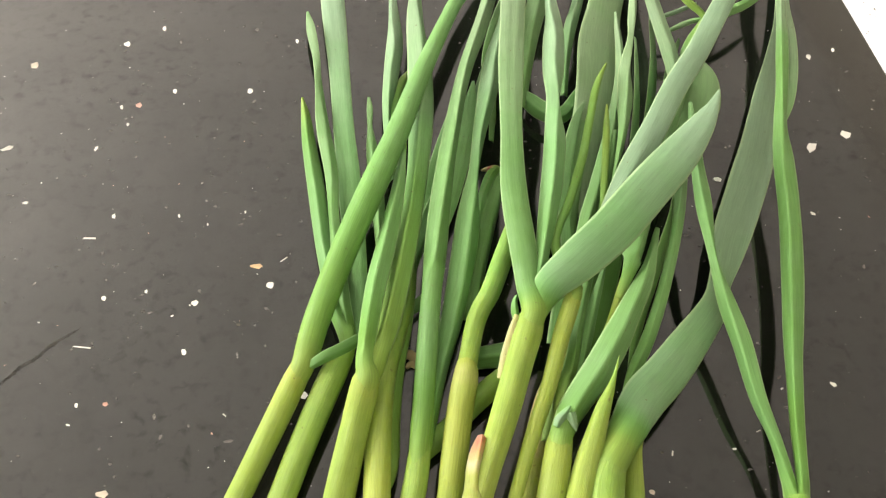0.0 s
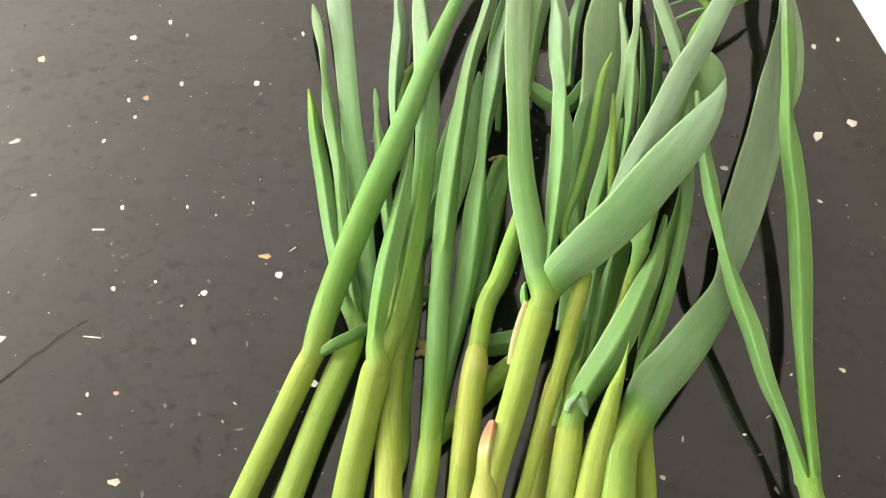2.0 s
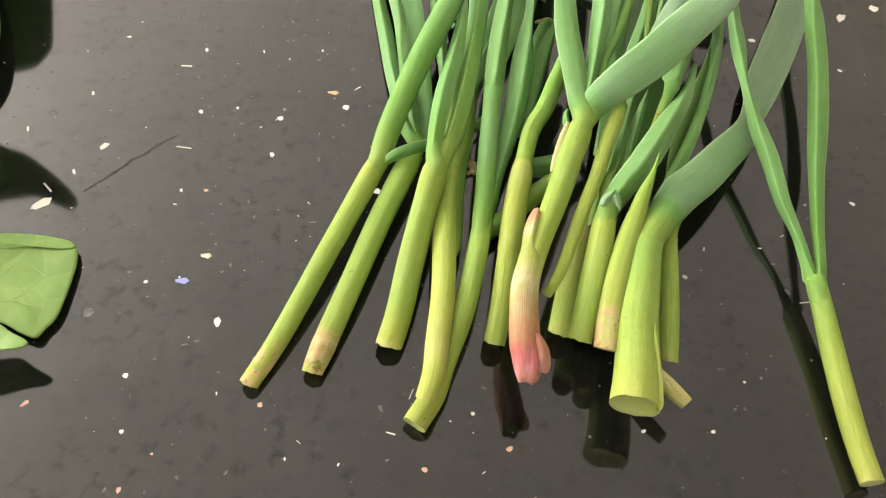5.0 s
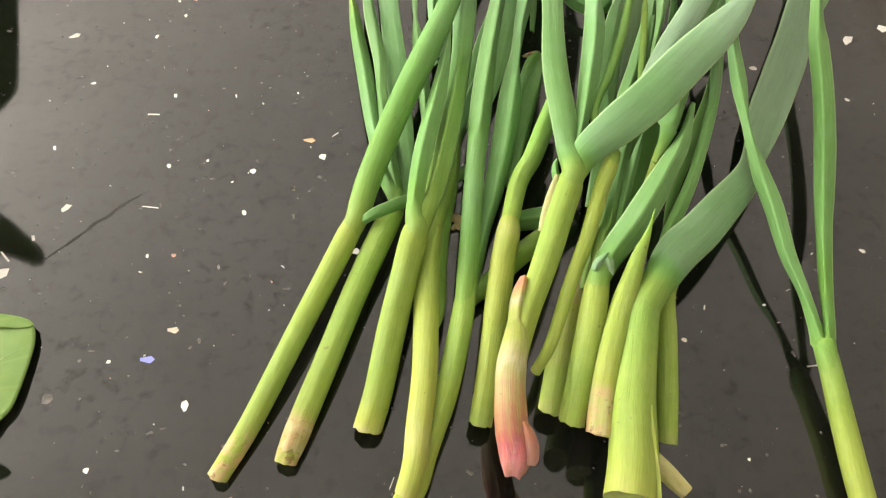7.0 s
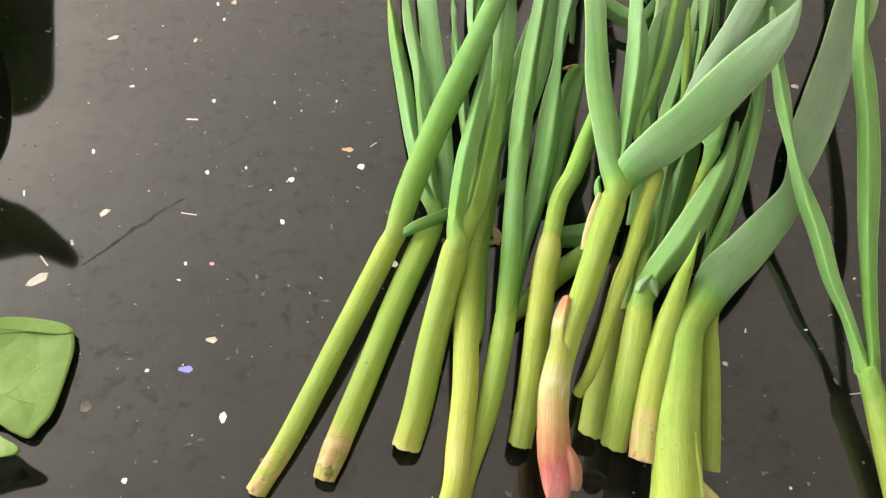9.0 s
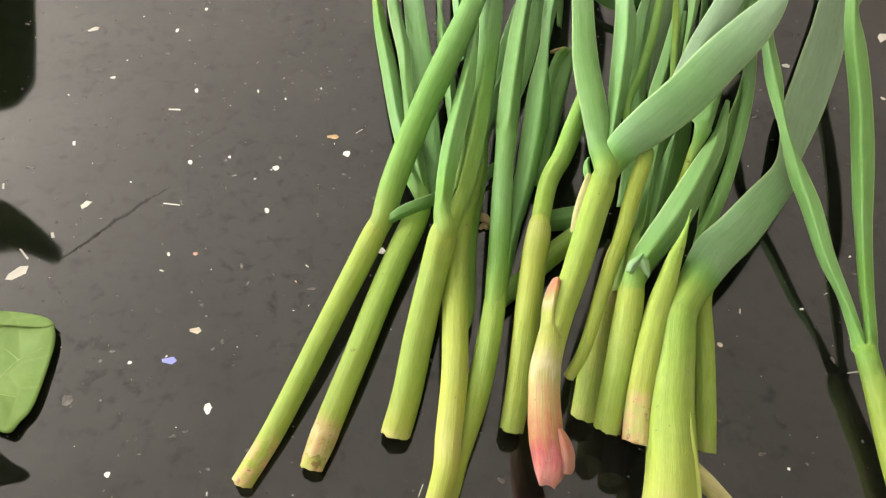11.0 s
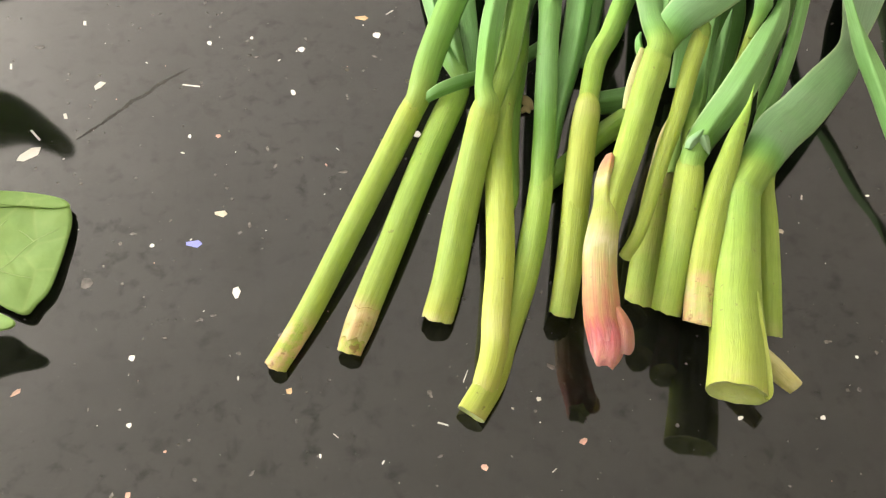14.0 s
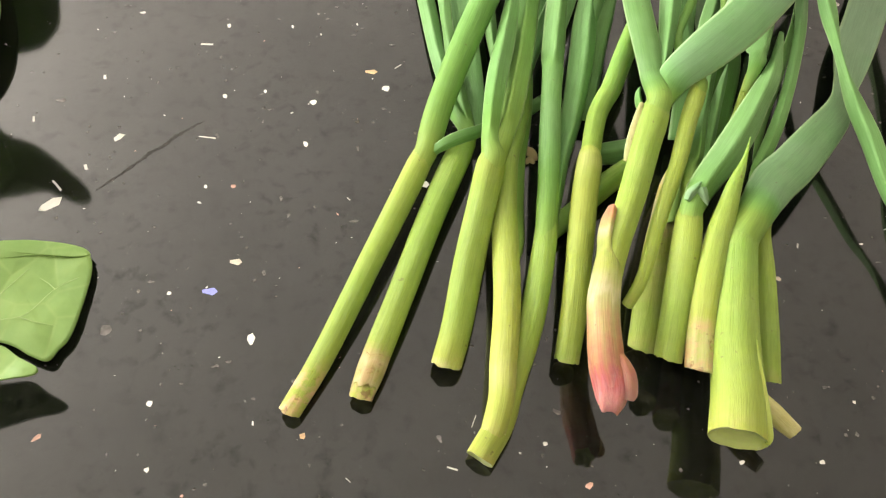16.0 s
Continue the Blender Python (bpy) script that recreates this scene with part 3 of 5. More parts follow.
leaf(p, [(2.5, 99.9, 10.6, 4, 0.4, 110), (4.6, 108.6, 10, 4, 0.46, 80, 18), (5, 120.5, 10, 5, 0.67, 48, 18),
    (5.7, 136.8, 11, 6.4, 0.8, 48, 18), (7.8, 154.1, 13, 7.8, 0.8, 48, 18), (9.4, 177.8, 15, 9.5, 0.8, 48, 18),
    (9.7, 201.1, 17, 9.5, 0.8, 48, 18), (9.6, 225, 17.5, 5.2, 0.84, 48, 38), (9.5, 244.1, 18, 5.4, 0.87, 48, 18),
    (11.3, 273.2, 18, 8.8, 0.92, 48, 18), (12.1, 297, 18, 8.6, 0.96, 48, 3), (14.6, 325.6, 18, 5.6, 0.99, 48, -2),
    (16.9, 357, 18, 4.7, 0.99, 48, 18), (19.3, 392.6, 17, 9.8, 1, 20), (22.2, 427.9, 16, 11.6, 1, 20),
    (25.6, 465.8, 13, 9.9, 1, 20), (29, 498.7, 8, 1.6, 1, 20)])
p = plant("garlic_stalk", "garlic stalk bent at a ring joint", 13.4, 61.8)
stem(p, [(12.7, 64.7, 4.5, 7.3, 0.32), (13.4, 77.8, 6.5, 7.9, 0.2), (13.4, 94.5, 10, 8, 0.2), (13.6, 113.5, 12, 8.1, 0.2),
    (13.9, 132.2, 13, 7.6, 0.2), (14.3, 138.2, 13.5, 6.8, 0.32), (15.6, 155.2, 14, 6.9, 0.4), (17, 160.7, 15, 7, 0.44),
    (19.6, 167.4, 16, 7.2, 0.48), (22.9, 181.8, 17, 7.4, 0.53), (26.8, 197.1, 19, 7.7, 0.58), (29, 209.1, 18, 5.4, 0.66)], end='cut', ragged=0.5)
leaf(p, [(13.4, 84, 8.2, 7, 0.2, 118), (13.5, 102.7, 10.8, 8.2, 0.16, 120), (13.7, 123.6, 12.8, 8.3, 0.13, 122),
    (14.3, 134.5, 13.6, 8, 0.1, 112), (14, 138, 14.6, 6.6, 0.12, 84), (13.6, 141.5, 15.2, 3.4, 0.25, 60),
    (13.3, 143.5, 15.2, 0.8, 0.35, 50)], name='sheath')
p = plant("garlic_stalk", "thick garlic stalk with pink papery bulb base", 24.1, 43.9)
stem(p, [(23, 45.2, 18, 5.8, -0.84), (23.1, 46.9, 18.6, 7.6, -0.82), (23.2, 49.5, 19.3, 8.8, -0.78), (22.6, 52.7, 20, 9.3, -0.68),
    (21.5, 56.5, 20.6, 9.5, -0.5), (19.8, 67, 22.5, 8.7, -0.26), (19.4, 75.2, 23, 8.7, 0.02), (20.8, 85.8, 22, 8, 0.2),
    (22.9, 97.5, 22, 8.1, 0.26), (25.4, 108.8, 22, 8.5, 0.28), (28.1, 121.9, 22, 9.1, 0.32), (31, 137.5, 23, 9.2, 0.32),
    (33.4, 150, 24, 9.4, 0.35), (34, 155.5, 24, 7.6, 0.45), (34.6, 159.5, 24.2, 5.5, 0.5)], end='bulb')
leaf(p, [(32.9, 147.4, 23.8, 9.2, 0.35, 110), (34.2, 155.4, 26, 9.2, 0.41, 95), (31.7, 164.9, 27.5, 8.3, 0.8, 60),
    (29.2, 178.7, 29, 9.6, 0.8, 45), (24.2, 202.8, 31.5, 9.8, 0.82, 35), (21.1, 232.5, 34, 8.5, 0.88, 20),
    (18.5, 272.7, 34.5, 10.5, 0.95, 18), (17.2, 315, 33, 11.3, 0.99, 18), (16.1, 352.4, 31, 14.1, 1, 20),
    (14.4, 391.8, 28, 16.8, 1, 20), (11.3, 436.7, 22, 14.6, 1, 20), (7.8, 477.2, 14, 2.42, 1, 20)], keel=False)
leaf(p, [(33.1, 148.7, 23.9, 8.9, 0.35, 110), (35.3, 156.5, 25, 8.9, 0.41, 90), (39.1, 164.5, 29, 11.5, 0.85, 50),
    (48, 173.9, 33, 14.8, 0.88, 30), (59.7, 188.3, 35, 16.3, 0.88, 22), (72.8, 208.9, 36, 16.6, 0.91, 22),
    (85.7, 230.1, 35, 15.6, 0.95, 22, -8), (98.9, 255.6, 31, 10.6, 0.99, 22, -14), (106.1, 272.1, 28, 4.8, 1, 20, -20),
    (110.7, 284.4, 26, 0.75, 1, 20, -20)], keel=False)
leaf(p, [(98.8, 265.4, 15.6, 11.2, 0.88, 14), (103.2, 280.2, 20.5, 18.8, 0.91, 14), (104.8, 289, 24.3, 14.4, 0.93, 14),
    (104.5, 295.5, 26.6, 9, 0.94, 14), (104, 301.6, 27.1, 1.5, 0.95, 14)])
leaf(p, [(34.6, 162.9, 27, 5, 0.8, 52), (36.2, 179.9, 28, 5.2, 0.8, 52), (37.6, 198.1, 29, 7.4, 0.8, 52),
    (38.6, 216.8, 31, 8.6, 0.84, 52), (38.6, 236.4, 33, 8.4, 0.88, 52), (38.1, 256.6, 33, 6.9, 0.92, 52, 30),
    (36.9, 278.2, 33, 9.2, 0.95, 52, 0), (36.7, 299.2, 32, 9.4, 0.98, 52, 0), (34.5, 321.4, 31, 6.2, 0.99, 52, -25),
    (32.2, 350.5, 30, 2.16, 0.99, 20)])
leaf(p, [(23.1, 46.9, 18.6, 6.8, -0.84, 118), (23.2, 49.5, 19.3, 8.9, -0.8, 118), (22.6, 52.7, 20, 9.6, -0.68, 118),
    (21.5, 56.5, 20.6, 9.9, -0.52, 118), (19.8, 66.9, 22.8, 8.9, -0.28, 116), (19.3, 75, 23.4, 8.9, -0.03, 110),
    (19.9, 84.7, 23.6, 8, 0.14, 90), (19.8, 91.6, 24, 6, 0.2, 70), (19.6, 98.6, 24.5, 5.4, -0.02, 60),
    (20.2, 104.2, 25, 4.6, -0.42, 55), (20.6, 108, 25, 2.6, -0.7, 50)], name='papery_sheath')
leaf(p, [(24.2, 58, 24.5, 2.05, -0.5, 40, 0), (25.6, 55.4, 24.2, 3.8, -0.66, 34, -8), (26.8, 52.7, 23.4, 4.9, -0.76, 30, -12),
    (27.4, 50.1, 22.4, 5.1, -0.78, 30, -14), (27.7, 48.3, 21.4, 4.5, -0.8, 28, -14), (27.6, 47.1, 20.6, 2.89, -0.82, 26, -14)], name='papery_flap')
leaf(p, [(29.8, 151.5, 22, 2.3, 0.5, 60), (28.3, 156.4, 23, 2.7, 0.7, 60), (28, 160.4, 23, 1.9, 0.8, 50), (28.5, 162.9, 23, 0.8, 0.8, 40)], name='leaf_stub')
leaf(p, [(28.6, 153, 25.5, 1.4, 0, 24), (27.7, 147.5, 24.4, 2.8, 0, 24), (26.6, 140, 22.4, 3.6, 0, 24), (25.9, 134, 20.8, 3.4, 0, 24),
    (25.5, 131, 20, 2.6, 0, 24)], name='dry_sheath')
p = plant("garlic_stalk", "thin yellow-green garlic shoot with pointed yellow tip", 26.7, 79.5)
stem(p, [(27.2, 78.5, 17, 3.4, 0.24), (30.6, 86.1, 19, 3.8, 0.24), (36.2, 111.5, 20.5, 4.7, 0.24), (40.8, 130, 22, 5.3, 0.24),
    (44.5, 150, 23, 5.9, 0.24), (47, 160.7, 23.5, 6, 0.24), (49.2, 169.5, 23.5, 5.3, 0.24)], end='cut')
leaf(p, [(46.7, 159.8, 23.3, 5.6, 0.3, 110), (48.5, 167.2, 24, 5.7, 0.4, 95), (41, 185.7, 25, 3.3, 0.62, 88),
    (46.1, 209, 26, 3.4, 0.62, 88), (50.6, 231.8, 27, 3.3, 0.58, 88), (53.4, 254.1, 28, 3.2, 0.54, 88),
    (55.9, 272.3, 29, 2.88, 0.5, 88), (59.8, 286.5, 30, 0.78, 0.4, 88)])
p = plant("garlic_stalk", "dull flattened garlic stalk with torn grey top", 35.7, 70.5)
stem(p, [(34.6, 72.4, 5, 9.3, 0.26), (36.1, 85.7, 6, 9.9, 0.26), (37.8, 101.9, 8, 9.8, 0.2), (39.8, 117.6, 9, 8.6, 0.02),
    (42.5, 132.6, 9, 8, -0.06), (46.1, 144, 9, 7, 0.5), (47.5, 163, 9, 6.1, 0.66)], end='cut', squash=0.6, ragged=0.4, dirt=0.5)
leaf(p, [(47.1, 153.4, 9, 8.9, 0.8, 60, 40), (48.6, 177.7, 10, 10.4, 0.8, 40, 40), (49.1, 199.6, 10, 10.9, 0.8, 40, 40),
    (50.7, 223.8, 10, 12.6, 0.81, 40, 40), (53.2, 247.9, 12.6, 13.1, 0.86, 35, 40), (55.7, 275.5, 14.1, 13.7, 0.9, 35, 40)])
leaf(p, [(42.2, 115.2, 11, 4.2, 0.42, 80), (43.9, 121.8, 12, 5.7, 0.42, 75), (45.9, 132.2, 13, 6.2, 0.46, 70), (48.1, 143.2, 13, 6, 0.55, 62), (50.1, 154.9, 13, 5.1, 0.66, 55), (52.2, 166.3, 13, 3.7, 0.72, 50), (54.7, 177.7, 13, 0.64, 0.76, 40)])
p = plant("garlic_stalk", "garlic stalk with a leaf torn at its sheath", 39.6, 61.9)
stem(p, [(39.5, 64.5, 15, 8.1, 0.3), (41.1, 75.5, 16, 8.7, 0.32), (43.2, 92.8, 18, 9.2, 0.26), (44.5, 106.7, 20, 8.8, 0.23),
    (45, 112, 20.2, 8.2, 0.33), (46.2, 117, 20.3, 6.4, 0.4), (47.5, 120, 20.3, 5, 0.5)], end='cut', ragged=0.4)
leaf(p, [(44.5, 106.7, 20, 8.2, 0.3, 110), (45.4, 114.5, 22, 8.2, 0.5, 85), (50.2, 124.8, 25, 9, 0.8, 50),
    (56, 134.8, 27, 10.1, 0.86, 45), (61.4, 146.1, 29, 9.9, 0.86, 40), (66.8, 159.4, 29, 8.3, 0.85, 40),
    (72.2, 173.8, 27, 6.7, 0.84, 40, -15), (75.8, 186.2, 25, 4.1, 0.84, 40, -30), (79.7, 202.2, 23, 1.7, 0.84, 20)])
leaf(p, [(46.9, 118.8, 26.5, 3.6, 0.92, 40, 0), (47.8, 116.8, 25.8, 3.1, 0.96, 36, 0), (48.8, 115.2, 24.8, 1.63, 1, 30, 0),
    (49.4, 114.1, 24, 0.36, 1, 30, 0)], name='torn_sheath')
leaf(p, [(44.8, 109.5, 20.3, 6.4, 0.23, 110), (45.9, 118.9, 19, 6.4, 0.29, 95), (46.4, 133.4, 19, 5.9, 0.54, 70),
    (48.6, 139, 18, 4.9, 0.62, 60), (51.1, 157.5, 18, 4.3, 0.8, 50), (54.5, 178.6, 17, 4.1, 0.85, 40),
    (58.5, 200.9, 17, 4.3, 0.8, 40), (63, 230.2, 18.8, 5, 0.83, 40), (65.4, 253.8, 22.1, 3.3, 0.88, 40)])
leaf(p, [(43, 114.2, 25, 2.3, 0.9, 45, 0), (43.8, 116.4, 26, 2.9, 0.98, 40, 0), (45.3, 118.5, 26.5, 2.4, 0.9, 40, 0), (46.9, 121.1, 26.5, 0.73, 0.86, 40, 0)], name='torn_sheath')
p = plant("garlic_stalk", "yellow-green garlic stalk with cream cut base", 47.7, 60.6)
stem(p, [(47.6, 61.2, 17, 8.3, 0.04), (48.4, 73.8, 18, 8.6, 0.1), (50.3, 88.7, 20, 8.5, 0.23), (53.5, 105.4, 21, 8, 0.26),
    (55.2, 113.2, 23, 6.5, 0.3), (57.6, 123.1, 25.5, 4.6, 0.36), (59.3, 128.4, 27.5, 2.76, 0.42), (60.4, 132.7, 29, 1.3, 0.5),
    (61.8, 139.6, 30, 0.28, 0.55)], end='brown')
p = plant("garlic_stalk", "slender bright yellow-green garlic stem opening into a leaf", 59.1, 148.1)
stem(p, [(58.6, 146.4, 14, 3.4, 0.3), (60.4, 152.9, 17, 3.8, 0.3), (62.8, 160.6, 20, 4, 0.3), (65, 169.3, 23, 4.1, 0.32), (66.7, 175.9, 24.5, 3.9, 0.4), (67.9, 179.6, 25, 2.5, 0.5)], end='cut')
leaf(p, [(64.1, 166.3, 23, 3.4, 0.34, 110), (66.1, 173.4, 24.5, 4.1, 0.55, 112), (67.8, 179.2, 26, 5.3, 0.76, 88),
    (70, 187.6, 27, 8.6, 0.84, 55, 14), (74.6, 205.3, 25, 10.7, 0.8, 40, 30), (80.1, 228.5, 23.6, 10.8, 0.83, 40, 30),
    (86.9, 256.3, 23.5, 11.9, 0.88, 35, 30), (94.3, 282.7, 24, 10.3, 0.92, 35, 30), (101.4, 308.1, 23.9, 5.7, 0.96, 35, 30)])
p = plant("garlic_stalk", "thickest garlic stalk with hollow pale cut end and broad drooping leaf", 55.6, 40.3)
stem(p, [(56, 41.5, 20, 15.2, 0.15), (56.9, 52.7, 19.6, 14.7, 0.22), (57, 70.8, 19.5, 13.5, 0.3), (58.4, 90.3, 19.5, 12, 0.38),
    (60.1, 105.3, 19.5, 11, 0.42), (62.6, 110.3, 19.3, 9.6, 0.44), (65, 115.5, 18.8, 7.6, 0.5), (67.3, 120, 18, 5, 0.55)], end='hollow', squash=0.85)
leaf(p, [(59.2, 98, 19.5, 11.6, 0.36, 112), (60.2, 106, 19.5, 11.3, 0.38, 110), (63.6, 113.5, 20, 11.2, 0.43, 88),
    (66.4, 119.1, 20.5, 12.2, 0.66, 74), (69.5, 125.2, 20.5, 13.5, 0.91, 60), (73.2, 131.9, 20, 14.7, 0.91, 46),
    (80.6, 142, 18, 14.7, 0.91, 32), (91.1, 157.9, 16, 14.1, 0.91, 22, 8), (103.1, 177.9, 11, 13.3, 0.92, 22, 24),
    (108.7, 194.3, 6, 13.5, 0.94, 22, 32), (115.1, 215.9, 3.5, 17.4, 0.97, 14, 19), (124.9, 243.7, 2.5, 19, 1.01, 10, 16),
    (135.7, 277.2, 2.5, 18.4, 1.02, 10, 16), (143.6, 309.4, 3, 15.1, 1.02, 12, 16), (150.8, 339.9, 4, 10.7, 1.02, 18, 26),
    (158, 368.4, 5, 8.8, 1.02, 20, 26), (165.8, 406.6, 5, 8.7, 1.02, 20, 16), (171.8, 436, 7, 8.7, 1.07, 20),
    (178.8, 470.3, 8, 7, 1.07, 20), (185.8, 504.6, 5, 1.3, 1.07, 20)], keel=False, inner=1)
leaf(p, [(61, 69.2, 24.5, 0.3, 0.22, 30, 30), (61.1, 62.9, 24.5, 1.18, 0.16, 28, 40), (61.6, 56.9, 24, 1.74, 0.12, 28, 44),
    (62.2, 50.9, 23.5, 2.15, 0.1, 30, 44), (62.6, 44.9, 23, 2.4, 0.1, 30, 48), (62.7, 41.5, 22.6, 2.24, 0.12, 28, 44),
    (62.4, 40, 22.4, 1.12, 0.12, 25, 44)], name='sheath')
p = plant("garlic_stalk", "narrow garlic stalk tucked beside the thickest one", 70.2, 64.2)
stem(p, [(69.4, 65.3, 10, 6.5, 0.32), (69.7, 80.6, 11, 6.8, 0.33), (69.7, 100.6, 12, 7, 0.32), (69.8, 118.4, 12, 6.9, 0.32),
    (73.5, 129.1, 12, 6.3, 0.42)], end='cut', ragged=0.3)
leaf(p, [(69.1, 137.9, 11, 2.96, 0.6, 40, 0), (71.4, 145.2, 12, 4.4, 0.72, 35, -10), (75.5, 155.6, 13, 4.9, 0.76, 30, -15),
    (79.8, 168.2, 13.5, 4.8, 0.78, 30, -15), (83.7, 182.3, 14, 4.5, 0.8, 30, -15), (87.1, 196.6, 14.5, 4.4, 0.82, 30, -15),
    (90.4, 212.7, 15, 4.5, 0.84, 30, -15), (93, 230.8, 16, 5.1, 0.88, 35, 0), (95.2, 249.3, 16, 4.8, 0.9, 40, 0)])
leaf(p, [(70.7, 146.1, 9, 4, 0.7, 20, 55), (73.2, 159.4, 9.5, 9.5, 0.7, 16, 58), (76.9, 173.6, 10, 12.7, 0.7, 14, 60),
    (81.4, 189.2, 10, 13.5, 0.72, 14, 60), (85.9, 204.1, 10, 13, 0.74, 14, 60), (89.7, 217.5, 10.5, 11.9, 0.76, 14, 60),
    (93.2, 233.1, 11, 9.4, 0.78, 14, 60), (95.7, 246.9, 12, 5.8, 0.8, 14, 60)])
p = plant("garlic_stalk", "short white garlic stem end with yellowed tip", 73.3, 49.9)
stem(p, [(73.9, 49.1, 13, 4.4, 0), (71.4, 51.2, 13, 5.1, 0), (68.3, 54.1, 13, 5.6, 0), (64.5, 57.8, 13, 5.8, 0)], end='yellow')
p = plant("garlic_stalk", "separate garlic shoot forking into two long slender leaves", 132.9, 36.8)
stem(p, [(132.9, 36.8, 5, 7.4, 0.14), (130.8, 47.7, 5, 7.6, 0.16), (128.4, 62.3, 6, 7.9, 0.19), (126.4, 79.9, 7, 7.8, 0.26),
    (124.3, 94.5, 9, 7.3, 0.4), (123, 104.1, 10, 7.1, 0.5), (122.3, 109, 10.5, 7.1, 0.5)], end='pale')
leaf(p, [(124.4, 93.7, 8.9, 6.9, 0.4, 110, 0), (122.6, 101.9, 10, 6.9, 0.46, 105, 0), (120.7, 111.8, 11, 4.9, 0.64, 48, 0),
    (117.4, 126.5, 12, 4, 0.8, 48, -32), (112.7, 140, 14, 5.5, 0.8, 48, -32), (108.3, 159.9, 17, 6.8, 0.8, 48, -32),
    (104.4, 174.9, 19, 6.3, 0.8, 48, -17), (100.6, 192.8, 22, 4, 0.8, 48, 13), (98.2, 219, 24, 6.2, 0.81, 48, -17),
    (96.6, 235.3, 26.1, 5, 0.85, 48, -22), (96.2, 251.1, 26.7, 4.4, 0.87, 48, -32), (96.1, 271.4, 27.4, 1.63, 0.91, 40, -32)])
leaf(p, [(124.2, 95, 9.1, 6.9, 0.4, 110, 0), (123.1, 102.9, 10, 6.9, 0.46, 105, 0), (124.6, 114.7, 11, 4.2, 0.66, 48, -32),
    (125.6, 132.6, 12, 4.7, 0.66, 48, -32), (127.4, 156.5, 14, 5.8, 0.78, 48, -32), (130.2, 173.2, 13, 7.1, 0.78, 48, -32),
    (133.6, 199.1, 14, 8.2, 0.78, 48, -32), (136, 226.9, 16, 8.2, 0.78, 48, -32), (137.1, 254.2, 18, 8.2, 0.78, 48, -32),
    (139.8, 278.5, 19, 5.9, 0.78, 48, -2), (143, 301, 20, 5.3, 0.78, 48, -22), (146.2, 325.4, 21, 5.9, 0.78, 48, -32),
    (149.4, 351.9, 22, 4.8, 0.99, 48, -32), (154.8, 388.1, 22, 3.5, 0.99, 48, -32), (159.2, 417.8, 24, 7, 1, 20, 0),
    (164.4, 452.4, 25, 5.6, 1, 20, 0), (169.6, 487, 22, 1.1, 1, 20, 0)])
leaf(p, [(139.1, 275, 17, 2.5, 0.88, 40), (144.7, 293.1, 17, 6.6, 0.91, 35, -30), (150, 317.3, 18, 6.9, 0.94, 35, -30),
    (152.4, 342.8, 19, 7.7, 0.98, 35, -20), (153.6, 365.4, 20, 7.4, 0.99, 35), (155.2, 395.4, 22, 7.4, 1, 20),
    (157, 430.3, 23, 5.9, 1, 20), (158.9, 465.3, 20, 1.1, 1, 20)])
p = plant("garlic_leaf", "loose garlic leaves lying at the top of the bunch", -23.1, 223.2)
leaf(p, [(-23.1, 223.2, 7, 3.2, 0.83, 52), (-30.8, 258.5, 8, 3.9, 0.89, 52, 20), (-33.3, 281.9, 10.5, 6.6, 0.93, 52),
    (-35, 305.8, 11, 7.9, 0.97, 52), (-38.8, 324.9, 12.8, 5.4, 0.99, 52, -20), (-43.1, 352.2, 13.3, 1.7, 0.99, 35)])
p = plant("garlic_leaf", "small blunt garlic leaf in the bunch", -20.3, 179.1)
leaf(p, [(-20.3, 179.1, 4, 2.5, 0.8, 40), (-24.7, 198, 4, 4.4, 0.8, 45), (-29.8, 222.1, 3.5, 5.6, 0.82, 40),
    (-34.8, 241.7, 3, 5.3, 0.86, 40), (-38.4, 257.1, 3, 2.2, 0.88, 20), (-40.3, 268, 3, 2.8, 0.9, 20), (-42, 275.4, 3, 1.3, 0.91, 20)])
p = plant("garlic_leaf", "stubby yellow-tipped garlic shoot", -22.5, 223.5)
leaf(p, [(-22.8, 225.4, 8, 4.1, 0.8, 90), (-26.5, 253, 7, 4.4, 0.8, 90), (-28.8, 266.5, 6, 4.8, 0.7, 90),
    (-29.1, 280.5, 5.5, 4.6, 0.55, 90), (-27.6, 289.4, 5, 3.7, 0.4, 80), (-26.9, 294.5, 5, 1.36, 0.3, 60)])
p = plant("garlic_leaf", "dark green garlic leaf deep in the bunch", -10.7, 181.8)
leaf(p, [(-10.7, 181.8, 2.5, 6.7, 0.8, 40, 45), (-6.2, 205.4, 2.5, 8.8, 0.8, 35, 45), (-0.5, 234.4, 3, 10.5, 0.83, 20, 45),
    (4.7, 263.4, 3, 9.7, 0.88, 20, 45), (9.2, 294.3, 4, 8.9, 0.93, 20, 45), (13.3, 328.5, 5, 7.2, 0.97, 20, 45)])
p = plant("garlic_leaf", "dark green garlic leaf crossing behind the stalks", 15.2, 161.4)
leaf(p, [(15.2, 161.4, 4, 7.7, 0.8, 40, 40), (15.4, 181.4, 5, 9, 0.8, 40, 40), (17, 203.3, 6, 11.1, 0.8, 40, 40),
    (19.9, 225.3, 6, 8.7, 0.82, 40, 40), (22.3, 242.2, 6, 2.4, 0.85, 35, 40)])
p = plant("garlic_leaf", "small withered garlic leaf with brown tip", 12.9, 206.8)
